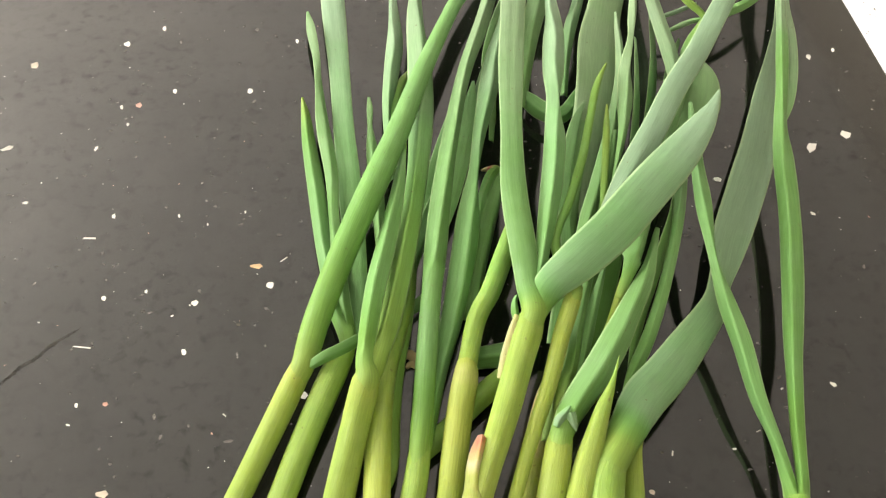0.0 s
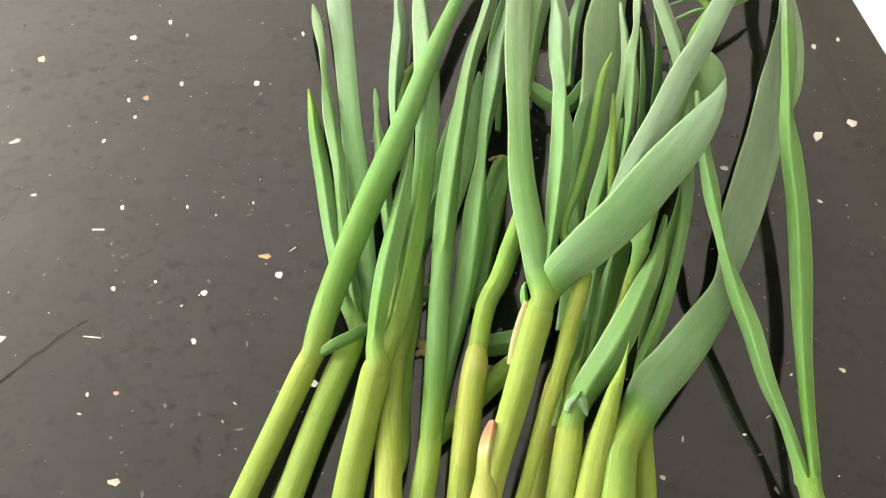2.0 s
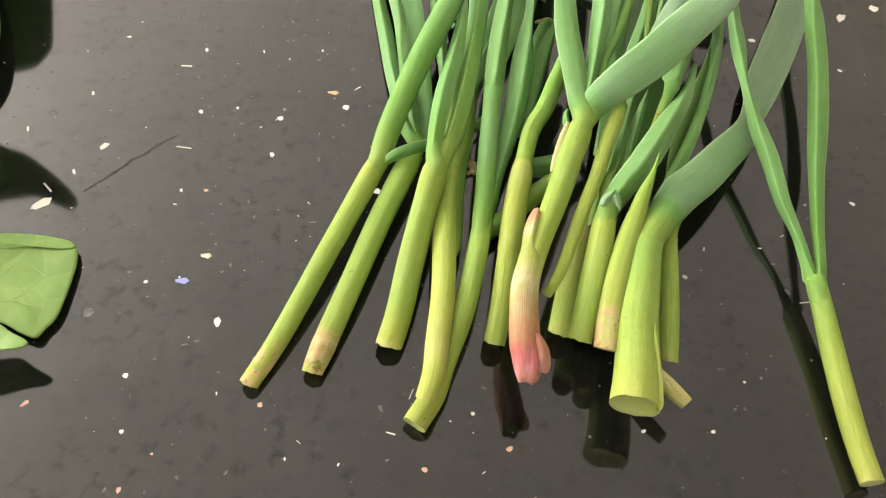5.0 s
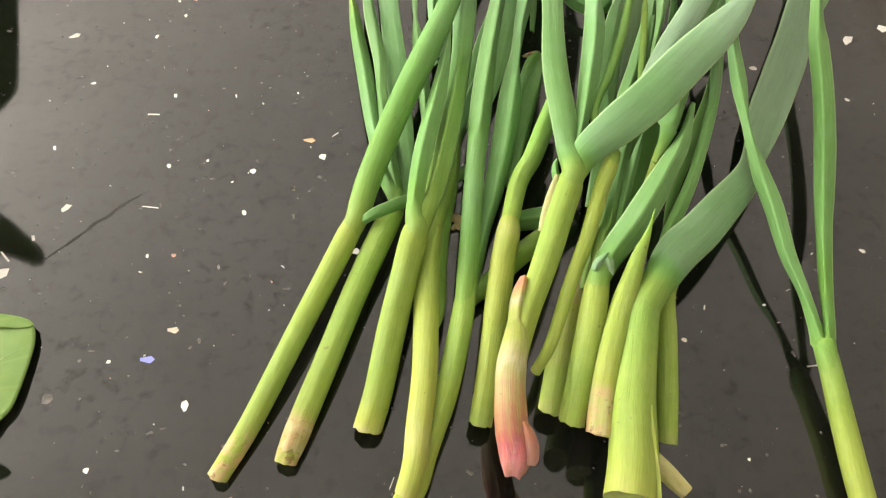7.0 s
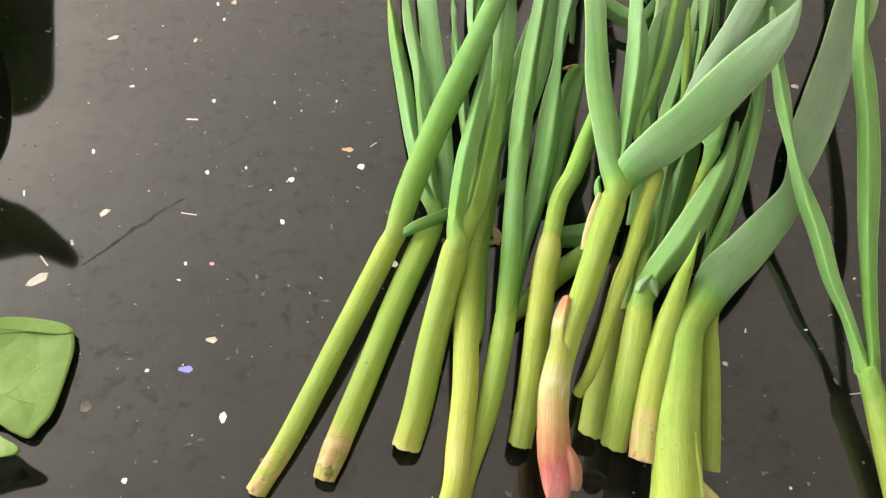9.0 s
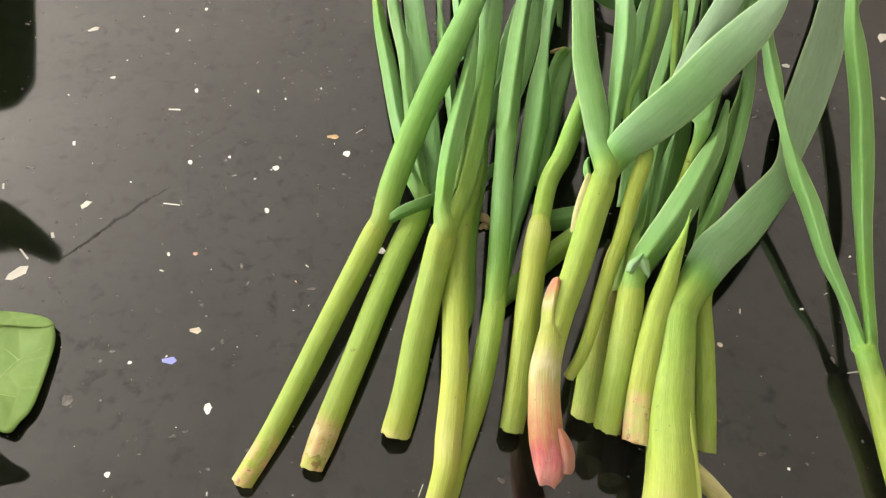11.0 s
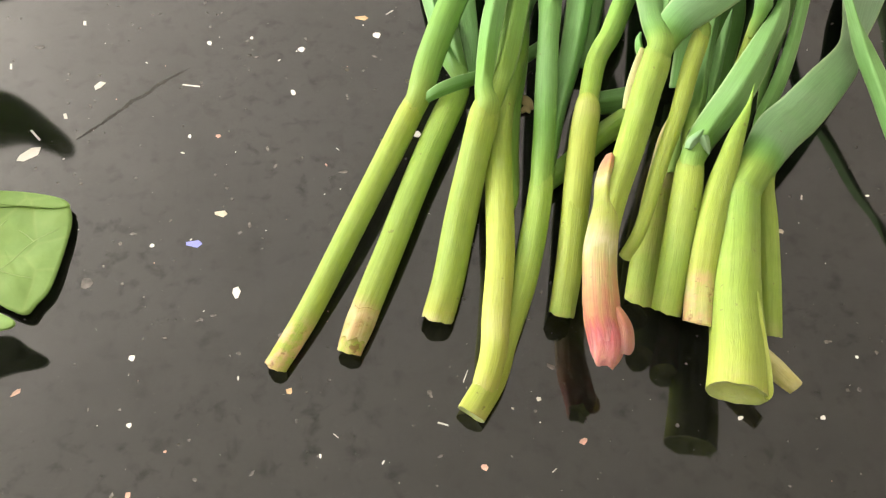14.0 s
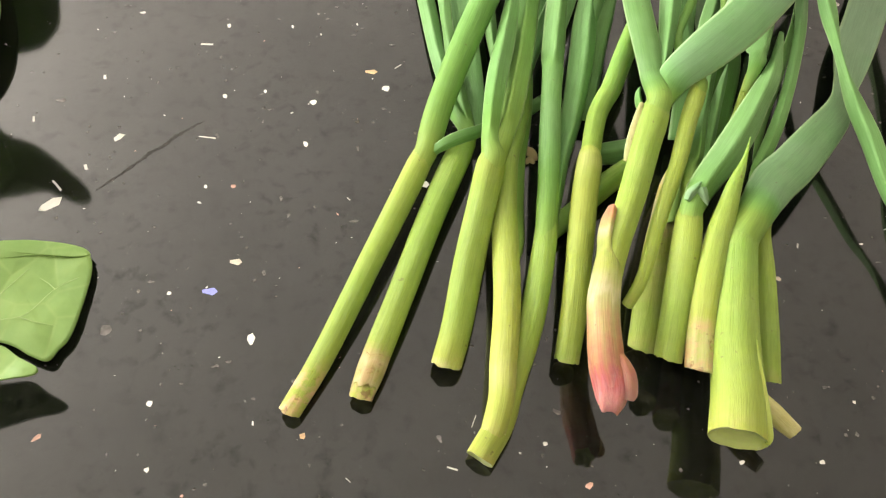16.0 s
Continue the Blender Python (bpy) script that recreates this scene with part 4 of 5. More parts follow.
leaf(p, [(12.9, 206.8, 8, 3.6, 0.8, 50), (14.1, 221.3, 9.1, 4.1, 0.8, 50), (16.2, 231.6, 9.6, 4.2, 0.7, 50), (17.9, 235, 9.7, 3.7, 0.5, 50),
    (14.3, 235.7, 8, 2.3, -1, 50), (12.1, 235.3, 7, 0.9, -1, 50)])
p = plant("garlic_leaf", "dark green garlic leaf lying across the bunch", 23.7, 283.3)
leaf(p, [(24.1, 290.3, 6, 3.7, 0.8, 40, 30), (29.4, 283, 7, 7.6, 0.8, 35, 30), (37, 275.5, 8, 8.6, 0.8, 35, 30),
    (44.6, 274.3, 8, 7.6, 0.8, 35, 30), (52.4, 289.4, 8, 6.1, 0.8, 35, 30), (57.8, 306.7, 8, 2.67, 0.8, 35, 30)])
p = plant("garlic_leaf", "cut end of a garlic leaf showing between the stalks", 16.5, 146.1)
leaf(p, [(16.5, 146.1, 5, 7.5, 0.8, 40), (22.3, 147.3, 6, 8.3, 0.8, 40), (28.6, 149, 7, 8.7, 0.85, 40), (36.3, 152.4, 8, 8.7, 0.8, 40)])
p = plant("garlic_stalk", "short garlic stem lying crosswise under the bunch", 3.8, 109.4)
stem(p, [(3.8, 109.4, 5, 6.6, 0.53), (12.5, 120.4, 5, 7.2, 0.48), (21.4, 132.3, 6, 7.7, 0.44), (31.9, 143.7, 7, 7.9, 0.44)], end='cut')
p = plant("garlic_leaf", "broad blue-green garlic leaf at the back", 56.8, 208.3)
leaf(p, [(56.8, 208.3, 8, 8, 0.97, 25, 22), (57.3, 237.7, 10, 12.4, 0.97, 20, 22), (58.1, 262.4, 13, 18.7, 0.97, 18, 22),
    (59.8, 290.5, 15, 22.6, 0.97, 18, 22), (60.9, 317.3, 17, 22.9, 0.97, 18, 22), (63.8, 348.3, 18, 19.3, 0.97, 18, 22),
    (67, 379.8, 18, 24, 0.97, 20, 22), (69.7, 412.5, 17, 28.2, 0.97, 20, 22), (71.9, 448.2, 14, 24.1, 0.97, 20, 22),
    (73.5, 482, 8, 4, 0.97, 20, 22)])
p = plant("garlic_leaf", "dark garlic leaf edge beside a pale leaf", 48.3, 193.3)
leaf(p, [(48.3, 193.3, 14, 6.6, 0.8, 45, 45), (46.4, 221.4, 15, 8.1, 0.82, 40, 45), (48.3, 245.6, 17, 7.9, 0.86, 40, 45),
    (50.5, 262.4, 18, 5.7, 0.89, 40, 45), (53.1, 273.8, 18, 1.25, 0.91, 40, 45)])
p = plant("garlic_leaf", "garlic leaf with thin yellow tip", 58.6, 202.3)
leaf(p, [(59.1, 204.7, 22, 2.59, 0.5, 88), (59.9, 223.6, 22.5, 2.74, 0.46, 88), (60.7, 241.7, 23, 2.81, 0.42, 88),
    (61.2, 255.9, 23, 2.52, 0.38, 88), (61.6, 268, 23, 0.69, 0.3, 88)])
p = plant("garlic_leaf", "upright green garlic leaf near the back", 51.8, 191.5)
leaf(p, [(51.8, 191.5, 17, 5, 0.8, 54), (54.9, 208.1, 18, 6.5, 0.8, 54), (58.6, 226, 19, 6.2, 0.83, 54),
    (63, 248.5, 20, 6.1, 0.87, 54), (66, 269.1, 21, 4.9, 0.9, 54), (68.4, 291.2, 22, 4.5, 0.94, 54),
    (68.6, 311.6, 22, 3.7, 0.97, 54), (67.7, 326.8, 22, 2.63, 0.99, 40), (67.3, 337, 22, 1.33, 0.99, 40)])
p = plant("garlic_leaf", "twisted bright garlic leaf near the back", 62.1, 210.7)
leaf(p, [(62.1, 210.7, 23, 2.2, 0.81, 50), (64.7, 231.5, 24, 2.04, 0.85, 45), (67.6, 250.8, 25, 3.7, 0.88, 50),
    (69.1, 271.1, 26, 6.8, 0.92, 50), (70, 289, 27, 6.5, 0.94, 50, 20), (72.5, 309.8, 27, 3.9, 0.97, 50, 50),
    (74.1, 327.5, 27, 4.5, 0.99, 50, 20), (76.1, 357.6, 26, 3.9, 0.99, 50), (79.3, 396.1, 24, 10, 1, 20),
    (81.2, 434.2, 22, 11.9, 1, 20), (81.3, 475, 18, 10.2, 1, 20), (79.9, 510.3, 12, 1.65, 1, 20)])
p = plant("garlic_leaf", "narrow garlic leaf in shade near the back", 71, 225.8)
leaf(p, [(71.1, 225.8, 15, 8.8, 0.76, 16, 60), (74.4, 251.5, 16, 10.8, 0.8, 16, 60), (76.6, 275.9, 17, 10.5, 0.84, 16, 60),
    (77.3, 298.2, 18, 8.3, 0.88, 16, 60), (77.5, 323.6, 18, 3.4, 0.91, 16, 60)])
p = plant("garlic_leaf", "shaded garlic leaf at the back", 81.6, 256.8)
leaf(p, [(81.3, 256.1, 9.7, 12.7, 0.8, 16, 60), (85.1, 285.6, 10.3, 14.3, 0.84, 16, 60), (87.9, 314, 10.8, 13.1, 0.88, 16, 60),
    (88.4, 340.1, 11.3, 11.7, 0.92, 16, 60), (88.1, 373.1, 12.1, 7.2, 0.93, 16, 60), (87.9, 393.1, 18.1, 8.4, 1, 20, 30),
    (87.7, 418.1, 20.1, 9.8, 1, 20, 30), (87.4, 453.1, 16.1, 8.4, 1, 20, 30), (87, 493.1, 6.1, 1.4, 1, 20, 30)])
p = plant("garlic_leaf", "garlic leaf half hidden in shade", 86.2, 256.6)
leaf(p, [(85.9, 255.8, 10.7, 10.7, 0.8, 16, 60), (90.5, 284, 12.5, 13.7, 0.84, 16, 60), (95.2, 312.6, 13, 11.7, 0.88, 16, 60),
    (99.7, 331.1, 14.9, 3.6, 0.91, 16, 60)])
p = plant("garlic_leaf", "pale garlic leaf slanting across the back", 95.7, 281)
leaf(p, [(94.4, 277.3, 19, 5.9, 0.9, 40), (94.2, 295.3, 20, 6.6, 0.93, 35), (92.7, 315.5, 20, 7.9, 0.96, 35),
    (89.4, 337.1, 20, 7.6, 0.99, 35), (86.1, 360.1, 20, 7.3, 0.99, 35), (83.9, 392.9, 19, 9.1, 1, 20),
    (78.7, 424.9, 18, 10.7, 1, 20), (69.3, 459.4, 15, 9.1, 1, 20), (57.9, 489.6, 10, 1.49, 1, 20)])
p = plant("garlic_leaf", "long grey-green garlic leaf with small blemishes", 53.5, 183.6)
leaf(p, [(53.5, 183.6, 27, 4.8, 0.9, 40), (61.3, 205.9, 28, 7.1, 1, 35), (69.5, 225.9, 29, 10.5, 1, 30), (79.7, 251, 30, 10.6, 1, 25),
    (90.1, 278.5, 30, 10.7, 1, 25), (102.1, 305.8, 29, 10.4, 1, 22), (111.5, 330.7, 28, 10.4, 1, 22, -10),
    (120.9, 354.8, 27, 10, 1, 22), (132.5, 391.3, 25, 10.2, 1, 20), (146, 433.9, 22, 8.3, 1, 20), (160.4, 479.3, 14, 1.63, 1, 20)])
p = plant("garlic_stalk", "small bright green leaf axil with thin leaflets", 112.9, 343)
leaf(p, [(112.9, 343, 20, 2.8, 0.5, 40), (109.3, 346.8, 22, 3.9, 0.42, 40), (103.9, 350.2, 24, 4.4, 0.4, 40),
    (97.6, 355.3, 26, 3.3, 0.4, 40), (93.8, 361.3, 26, 0.8, 0.45, 40)])
leaf(p, [(113, 346.3, 19, 2.2, 0.6, 40), (106.7, 345.9, 17, 2.8, 0.9, 40), (100, 342.6, 15, 2.8, 0.95, 40),
    (90.4, 335.9, 13, 0.8, 0.97, 40)])
leaf(p, [(112.7, 346.7, 20, 2.5, 0.42, 40), (108.8, 337.2, 19, 4.9, 0.5, 42), (103.6, 324.1, 18, 6.4, 0.7, 40),
    (100, 312.3, 16, 4.8, 0.9, 40), (97.5, 303.2, 15, 1, 0.93, 35)])
leaf(p, [(117.1, 349.5, 18, 3.9, 0.8, 40), (124.8, 357.4, 17, 5.1, 0.85, 35), (133.3, 365.6, 16, 5.2, 0.8, 35),
    (142.4, 376, 15, 4.1, 0.8, 35), (148.9, 384.1, 14, 0.9, 0.8, 35)])
p = plant("garlic_leaf", "thin dark garlic leaf end crossing the gap", 91, 349.5)
leaf(p, [(91, 349.5, 14, 2.2, 0.99, 40), (98.4, 354.9, 14, 2.6, 0.99, 40), (105.7, 359.9, 15, 2.3, 0.99, 40), (111, 365, 15, 0.9, 0.99, 40)])
p = plant("garlic_leaf", "green garlic leaf rising behind a pale leaf", 26.2, 284.2)
leaf(p, [(26.6, 276.6, 8, 4, 0.82, 40, 0), (27.5, 306.2, 10, 6.9, 0.85, 40, 10), (29.1, 333.1, 13, 9.3, 0.9, 40, 10),
    (31.1, 351.3, 17, 11.8, 0.92, 35, 10), (32.3, 359.1, 28, 16.7, 0.95, 25, 0), (32.3, 373, 38, 19.5, 0.98, 20, 0),
    (33.9, 414.2, 40, 17.7, 1, 20, 0), (35.2, 464.8, 34, 2.56, 1, 20, 0)])
p = plant("garlic_leaf", "narrow garlic leaf beside the broad blue-green one", 45.8, 288.1)
leaf(p, [(45.8, 288.1, 8, 3.1, 0.82, 40, 0), (45.8, 310, 10, 4.8, 0.88, 40, 10), (47.3, 333.9, 12, 6.1, 0.92, 40, 0),
    (50.4, 355.2, 14, 5.7, 0.95, 35, -15), (54.3, 382.2, 20, 7, 0.97, 25, 0), (57.6, 418.4, 22, 5.5, 1, 20, 0),
    (61.9, 461.5, 16, 0.99, 1, 20, 0)])
p = plant("garlic_leaf", "dark green garlic leaf low in the bunch", 15.3, 257.7)
leaf(p, [(15.3, 257.7, 3, 2.48, 0.8, 30, 30), (14, 283.6, 3, 4.7, 0.82, 30, 35), (9.2, 310.6, 3.5, 5.9, 0.85, 30, 35),
    (11.9, 340.5, 5, 6.8, 0.9, 30, 30), (17.1, 366.5, 8, 7, 0.92, 25, 20), (22.2, 395.2, 14, 7.2, 0.95, 20, 0),
    (27.1, 434.8, 12, 1.28, 1, 20, 0)])
p = plant("garlic_leaf", "dark garlic leaf lying low between two stalks", -10.9, 175.2)
leaf(p, [(-10.9, 175.2, 2.5, 3.1, 0.72, 30, 20), (-9.7, 189.6, 3, 6.1, 0.74, 30, 25), (-8.2, 208, 3, 7.5, 0.76, 30, 25), (-7, 225.9, 3, 7.7, 0.8, 30, 25), (-5.8, 246.8, 3, 6.5, 0.82, 30, 25), (-5.1, 269.2, 3, 2.1, 0.85, 25, 10)])
p = plant("garlic_leaf", "shaded garlic leaf under the folded leaves", -1.21, 200.4)
leaf(p, [(-1.16, 197.3, 5, 3.2, 0.72, 25, -15), (0.3, 212.2, 7, 7, 0.75, 25, -15), (1.91, 230.2, 8.5, 8.6, 0.78, 25, -15),
    (3.1, 250.7, 9, 8.4, 0.8, 25, -10), (3.8, 271.2, 9, 6.2, 0.84, 20, 0), (3.9, 289.9, 8, 1.32, 0.86, 20, 0)])
p = plant("garlic_leaf", "narrow pointed garlic leaf beside a slender stem", 51.9, 136.3)
leaf(p, [(51.9, 136.3, 14, 2.7, 0.74, 45, 10), (53.1, 145.3, 15, 4.4, 0.76, 45, 10), (55.1, 157.3, 16, 4.9, 0.8, 45, 10), (57.3, 169.2, 17, 3.9, 0.84, 45, 10), (59.4, 179.4, 18, 2.3, 0.88, 40, 0), (61, 186.8, 18, 0.43, 0.9, 35, 0)])
p = plant("garlic_leaf", "dark garlic leaf in the shade behind slender stems", 51.9, 142.1)
leaf(p, [(53.9, 142.1, 3, 4.9, 0.7, 20, 25), (56.4, 157.8, 4, 12.6, 0.7, 20, 25), (59.7, 174.5, 5, 16.1, 0.72, 20, 25),
    (63, 192.3, 6, 16.6, 0.74, 20, 25), (65.8, 207.8, 7, 15.4, 0.76, 20, 25), (68.1, 224.1, 8, 5.6, 0.8, 20, 25)])
p = plant("garlic_stalk", "scrap of dried brown leaf on the counter", -7.8, 144.9)
leaf(p, [(-7.8, 144.9, 1, 1.6, -0.9, 20), (-5.9, 146.3, 1.5, 3.6, -1, 25), (-4, 145.2, 1.5, 3.2, -1, 25), (-2.3, 143, 1, 1, -0.9, 20)])
leaf(p, [(-6.1, 141, 1, 1.2, -1, 20), (-4.7, 142.7, 1.2, 2.4, -1, 20), (-3, 141.5, 1, 1, -1, 20)])


# ---- spinach beside the bunch ----
def broad_leaf(p, outline, lift):
    """A crinkled leaf inside an outline of x, y and height in millimetres, waving by lift."""
    edge = glide(list(outline) + [outline[0]], 5)[:-1]
    centre, rings = edge.mean(axis=0), 16
    top = []
    for j in range(rings + 1):
        s = j / rings
        for k, e in enumerate(edge):
            jag = 1 + (0.006 * noise.noise((k * 0.9, 1.0, centre[2])) if j == rings else 0)
            x, y, h = centre + (e - centre) * s * jag
            calm = 1 - 0.6 * s * s
            h += calm * lift * (noise.noise((x * 0.045, y * 0.045, centre[2])) + 0.5 * noise.noise((x * 0.12, y * 0.12, centre[2])))
            top.append((x, y, max(h, 1.0)))
    top = np.array(top) / 1000
    low = top - np.array([0, 0, 0.0005])
    n, count, faces = len(edge), len(top), []
    for j in range(rings):
        for k in range(n):
            a, b = j * n + k, j * n + (k + 1) % n
            faces.append((a, a + n, b + n, b))
            faces.append((a + count, b + count, b + n + count, a + n + count))
    for k in range(n):
        a, b = rings * n + k, rings * n + (k + 1) % n
        faces.append((a, a + count, b + count, b))
    return settle(link_mesh("blade", list(top) + list(low), faces, SPINACH, None, "", True), p)


def vein(p, line):
    """A pale vein along a line of x, y and height in millimetres."""
    rows = glide(line, 6)
    way, up, flank = frames(rows)
    verts, faces = [], []
    for i, q in enumerate(rows):
        r = 0.17 * (1 - 0.6 * i / len(rows))
        verts += [(q + r * (math.cos(a) * flank[i] + 0.6 * math.sin(a) * up[i])) / 1000 for a in (2 * math.pi * k / 8 for k in range(8))]
    for i in range(len(rows) - 1):
        faces += [(i * 8 + k, i * 8 + (k + 1) % 8, i * 8 + 8 + (k + 1) % 8, i * 8 + 8 + k) for k in range(8)]
    return settle(link_mesh("vein", verts, faces, VEIN, None, "pale vein", True), p)


def sprig(name, label, x, y):
    ob = plant(name, label, x, y)
    ob["category"], ob["group"] = "leaf", "spinach leaves"
    return ob


p = sprig("spinach_leaf", "fresh green spinach leaf with pale veins lying on the counter", -150, 90)
broad_leaf(p, [(-185.2, 66.2, 6.9), (-172.7, 72, 5.9), (-163.9, 75, 4.9), (-154.6, 77.6, 3.9), (-139.7, 78.2, 2.9), (-136.3, 75.5, 2.9), (-134.2, 71.7, 2.9), (-132.3, 62.7, 2.9), (-130.9, 47.3, 2.9), (-132.4, 43.1, 2.9), (-133.6, 39.3, 3.4), (-138.8, 39.7, 3.9), (-145.5, 41.8, 4.4), (-157.4, 41.5, 5.4), (-171.3, 40.4, 6.4)], 1.0)
broad_leaf(p, [(-184.9, 66, 7.1), (-172.3, 71.9, 6.2), (-163.7, 74.9, 5.2), (-154.4, 77.6, 4.2), (-139.6, 78.1, 3.2), (-136.5, 76.1, 3.1), (-139.1, 74.7, 3.2), (-152.1, 72.4, 4.1), (-160.7, 68.8, 5.1), (-169.5, 65.8, 6.1), (-182.3, 61.1, 7.1)], 0.6)["label"] = "folded rim"
for line in ([(-165.9, 40.9, 7.4), (-150.8, 48.6, 5.5), (-145.7, 51.5, 4.8), (-141.2, 61.9, 4), (-136.3, 67.3, 3.6)],
             [(-141.1, 61.8, 4), (-144.3, 63.6, 4), (-147.1, 64.7, 4.1)],
             [(-146.8, 50.5, 5), (-141.7, 50, 4.5), (-136.5, 50.1, 3.9)],
             [(-157.2, 51.6, 5.9), (-154.3, 59.4, 5.2), (-151.4, 67.5, 4.5)]):
    vein(p, line)
p = sprig("spinach_leaf", "small folded green spinach lobe under another leaf", -160, 60)
broad_leaf(p, [(-164.2, 33.6, 14), (-151.8, 36.6, 13), (-143.2, 38, 12), (-137.2, 35.5, 12), (-130.2, 32.8, 12), (-130.4, 31.2, 12), (-137.9, 27.9, 13), (-147.5, 22.9, 14), (-156.3, 20.1, 15)], 2.0)
p = sprig("spinach_leaf", "raised green spinach leaf arching above the counter", -220, 200)
broad_leaf(p, [(-310.4, 258.2, 10), (-285.7, 268, 8), (-259.2, 247.8, 7), (-238, 218.1, 7), (-222.4, 194.8, 8), (-210.2, 172.9, 9), (-204.2, 155.8, 9), (-202.7, 144.1, 9), (-205.1, 136.9, 8), (-211.8, 130.4, 8), (-232.2, 120.7, 9)], 3.0)
broad_leaf(p, [(-227.7, 125.1, 10), (-212.6, 130.3, 11), (-203.7, 131.5, 12), (-198.3, 127.1, 13), (-193.6, 120.2, 13), (-193.5, 113.7, 12), (-201, 107.1, 10), (-214.6, 101.6, 10)], 1.5)
broad_leaf(p, [(-258.9, 161.9, 30), (-235.5, 166.8, 40), (-222.6, 156, 44), (-209.9, 154.5, 47), (-190.6, 144.7, 49), (-179.2, 136.7, 50), (-177, 131.6, 50), (-179.5, 129.6, 50), (-186.2, 131.4, 49), (-195, 132, 48), (-202.2, 127.5, 46), (-209.2, 119.2, 42), (-205.5, 106.4, 36), (-205.6, 100.3, 32), (-216.7, 88.5, 25)], 1.0)
p = sprig("spinach_leaf", "dark green spinach leaf curving over the counter", -230, 300)
broad_leaf(p, [(-343, 340, 42), (-290, 335, 42), (-258, 290, 41), (-247, 268, 40), (-234, 240, 40), (-225, 217, 40), (-228, 201, 39), (-245, 196, 38), (-290, 225, 36)], 2.0)


# ---- the stone's chips and its crack ----
def shard(sides, seed, depth=0.04):
    """A flat chip of stone, one millimetre across."""
    rng = random.Random(seed)
    rim = [(0.5 * math.cos(a) * q, 0.5 * math.sin(a) * q) for a, q in ((2 * math.pi * (k + rng.uniform(-0.3, 0.3)) / sides, rng.uniform(0.75, 1.1)) for k in range(sides))]
    verts = [(x, y, -0.3) for x, y in rim] + [(x, y, depth) for x, y in rim]
    faces = [tuple(range(sides, 2 * sides))] + [(k, (k + 1) % sides, (k + 1) % sides + sides, k + sides) for k in range(sides)]
    data = bpy.data.meshes.new("chip")
    data.from_pydata([(x / 1000, y / 1000, z / 1000) for x, y, z in verts], [], faces)
    return data


def sliver(seed):
    data = bpy.data.meshes.new("chip")
    rim = [(-0.5, -0.4), (0.5, -0.5), (0.48, 0.45), (-0.46, 0.5)]
    verts = [(x, y, -0.3) for x, y in rim] + [(x, y, 0.04) for x, y in rim]
    data.from_pydata([(x / 1000, y / 1000, z / 1000) for x, y, z in verts], [], [(4, 5, 6, 7), (0, 1, 5, 4), (1, 2, 6, 5), (2, 3, 7, 6), (3, 0, 4, 7)])
    return data


SHAPES = {}
for kind, material in CHIP.items():
    SHAPES[kind] = [sliver(1)] if kind == "silver" else [shard(n, n * 7 + len(kind) + v) for n in (5, 6, 7) for v in (0, 1)]
    for data in SHAPES[kind]:
        data.materials.append(material)
BACK = ROOM.inverted()


def chips(kind, rows):
    """Single chips in the counter; rows: x, y, length, width in millimetres and turn in degrees."""
    size = 1.1 if kind == "white" else 0.95
    for i, (x, y, w, h, a) in enumerate(rows):
        ob = new("chip", SHAPES[kind][i % len(SHAPES[kind])])
        ob.parent = counter
        ob.matrix_basis = BACK @ pose(x / 1000, y / 1000, 0, 0, 0, a) @ Matrix.Diagonal((w * size, h * (0.65 if kind == "silver" else size), 1, 1))


chips("white", [(-104.7, 158.7, 1, 2.3, 19), (-148.3, 126.8, 2.6, 4.6, -28), (-118.4, 153.4, 1.8, 2.3, 20), (-86, 156.7, 3.1, 2.5, 22), (-61.2, 168.9, 2.9, 2.9, 9), (-83.7, 136.1, 1.5, 2.6, 33),
    (-164, 191.8, 2.1, 2.1, 23), (-128.5, 191, 1.5, 2.6, 20), (-104.1, 195.6, 0.9, 2.1, 17), (-79.4, 202.1, 0.9, 1.5, 15),
    (-111.7, 111.2, 1.1, 1.7, 21), (-111.7, 104.1, 1.5, 0.7, -12), (-159.7, 293.2, 2.8, 5.1, 19), (-146.7, 307.9, 1.8, 4, 18),
    (-147.1, 251.2, 1.4, 2.9, 20), (-140.9, 241.5, 1.6, 2.1, 19), (-128.1, 265.9, 1.7, 3.1, 17), (-95.8, 272.4, 2.3, 3.5, 14),
    (-183.3, 218.6, 4.7, 3.4, 43), (-148.5, 225.1, 1.4, 2.9, -2), (-83, 311.8, 1.6, 3.5, 12)])
chips("white", [(162.2, 284.9, 3.6, 10.6, -32), (180.4, 296.7, 5.2, 5.6, -32), (115.7, 255.8, 4, 2.8, 17), (155.6, 242.9, 3, 1.8, -34),
    (172.8, 353.2, 2.5, 4.4, -10), (186.8, 361.7, 1.6, 3.5, -11), (148.1, 158.8, 2.4, 2.4, -23), (128.7, 154, 1.5, 0.8, 44),
    (108.4, 127.7, 1.7, 0.8, 18), (-80.3, 57.9, 2.8, 3.9, 18), (-102.2, 33, 1.8, 1.8, 9), (-109.3, 68.7, 1.3, 1.3, 9),
    (-39.8, 125.8, 3.7, 3.8, 12), (98, 68.1, 1.1, 1.1, -5), (-158.8, 94.5, 8.7, 4.1, 57), (9.2, 40.1, 1.7, 1.3, -12),
    (86.5, 47.9, 1.7, 1.2, 28), (63.9, 43.9, 1.7, 1.1, 33), (-15, -7.4, 1.5, 1.6, 9)])
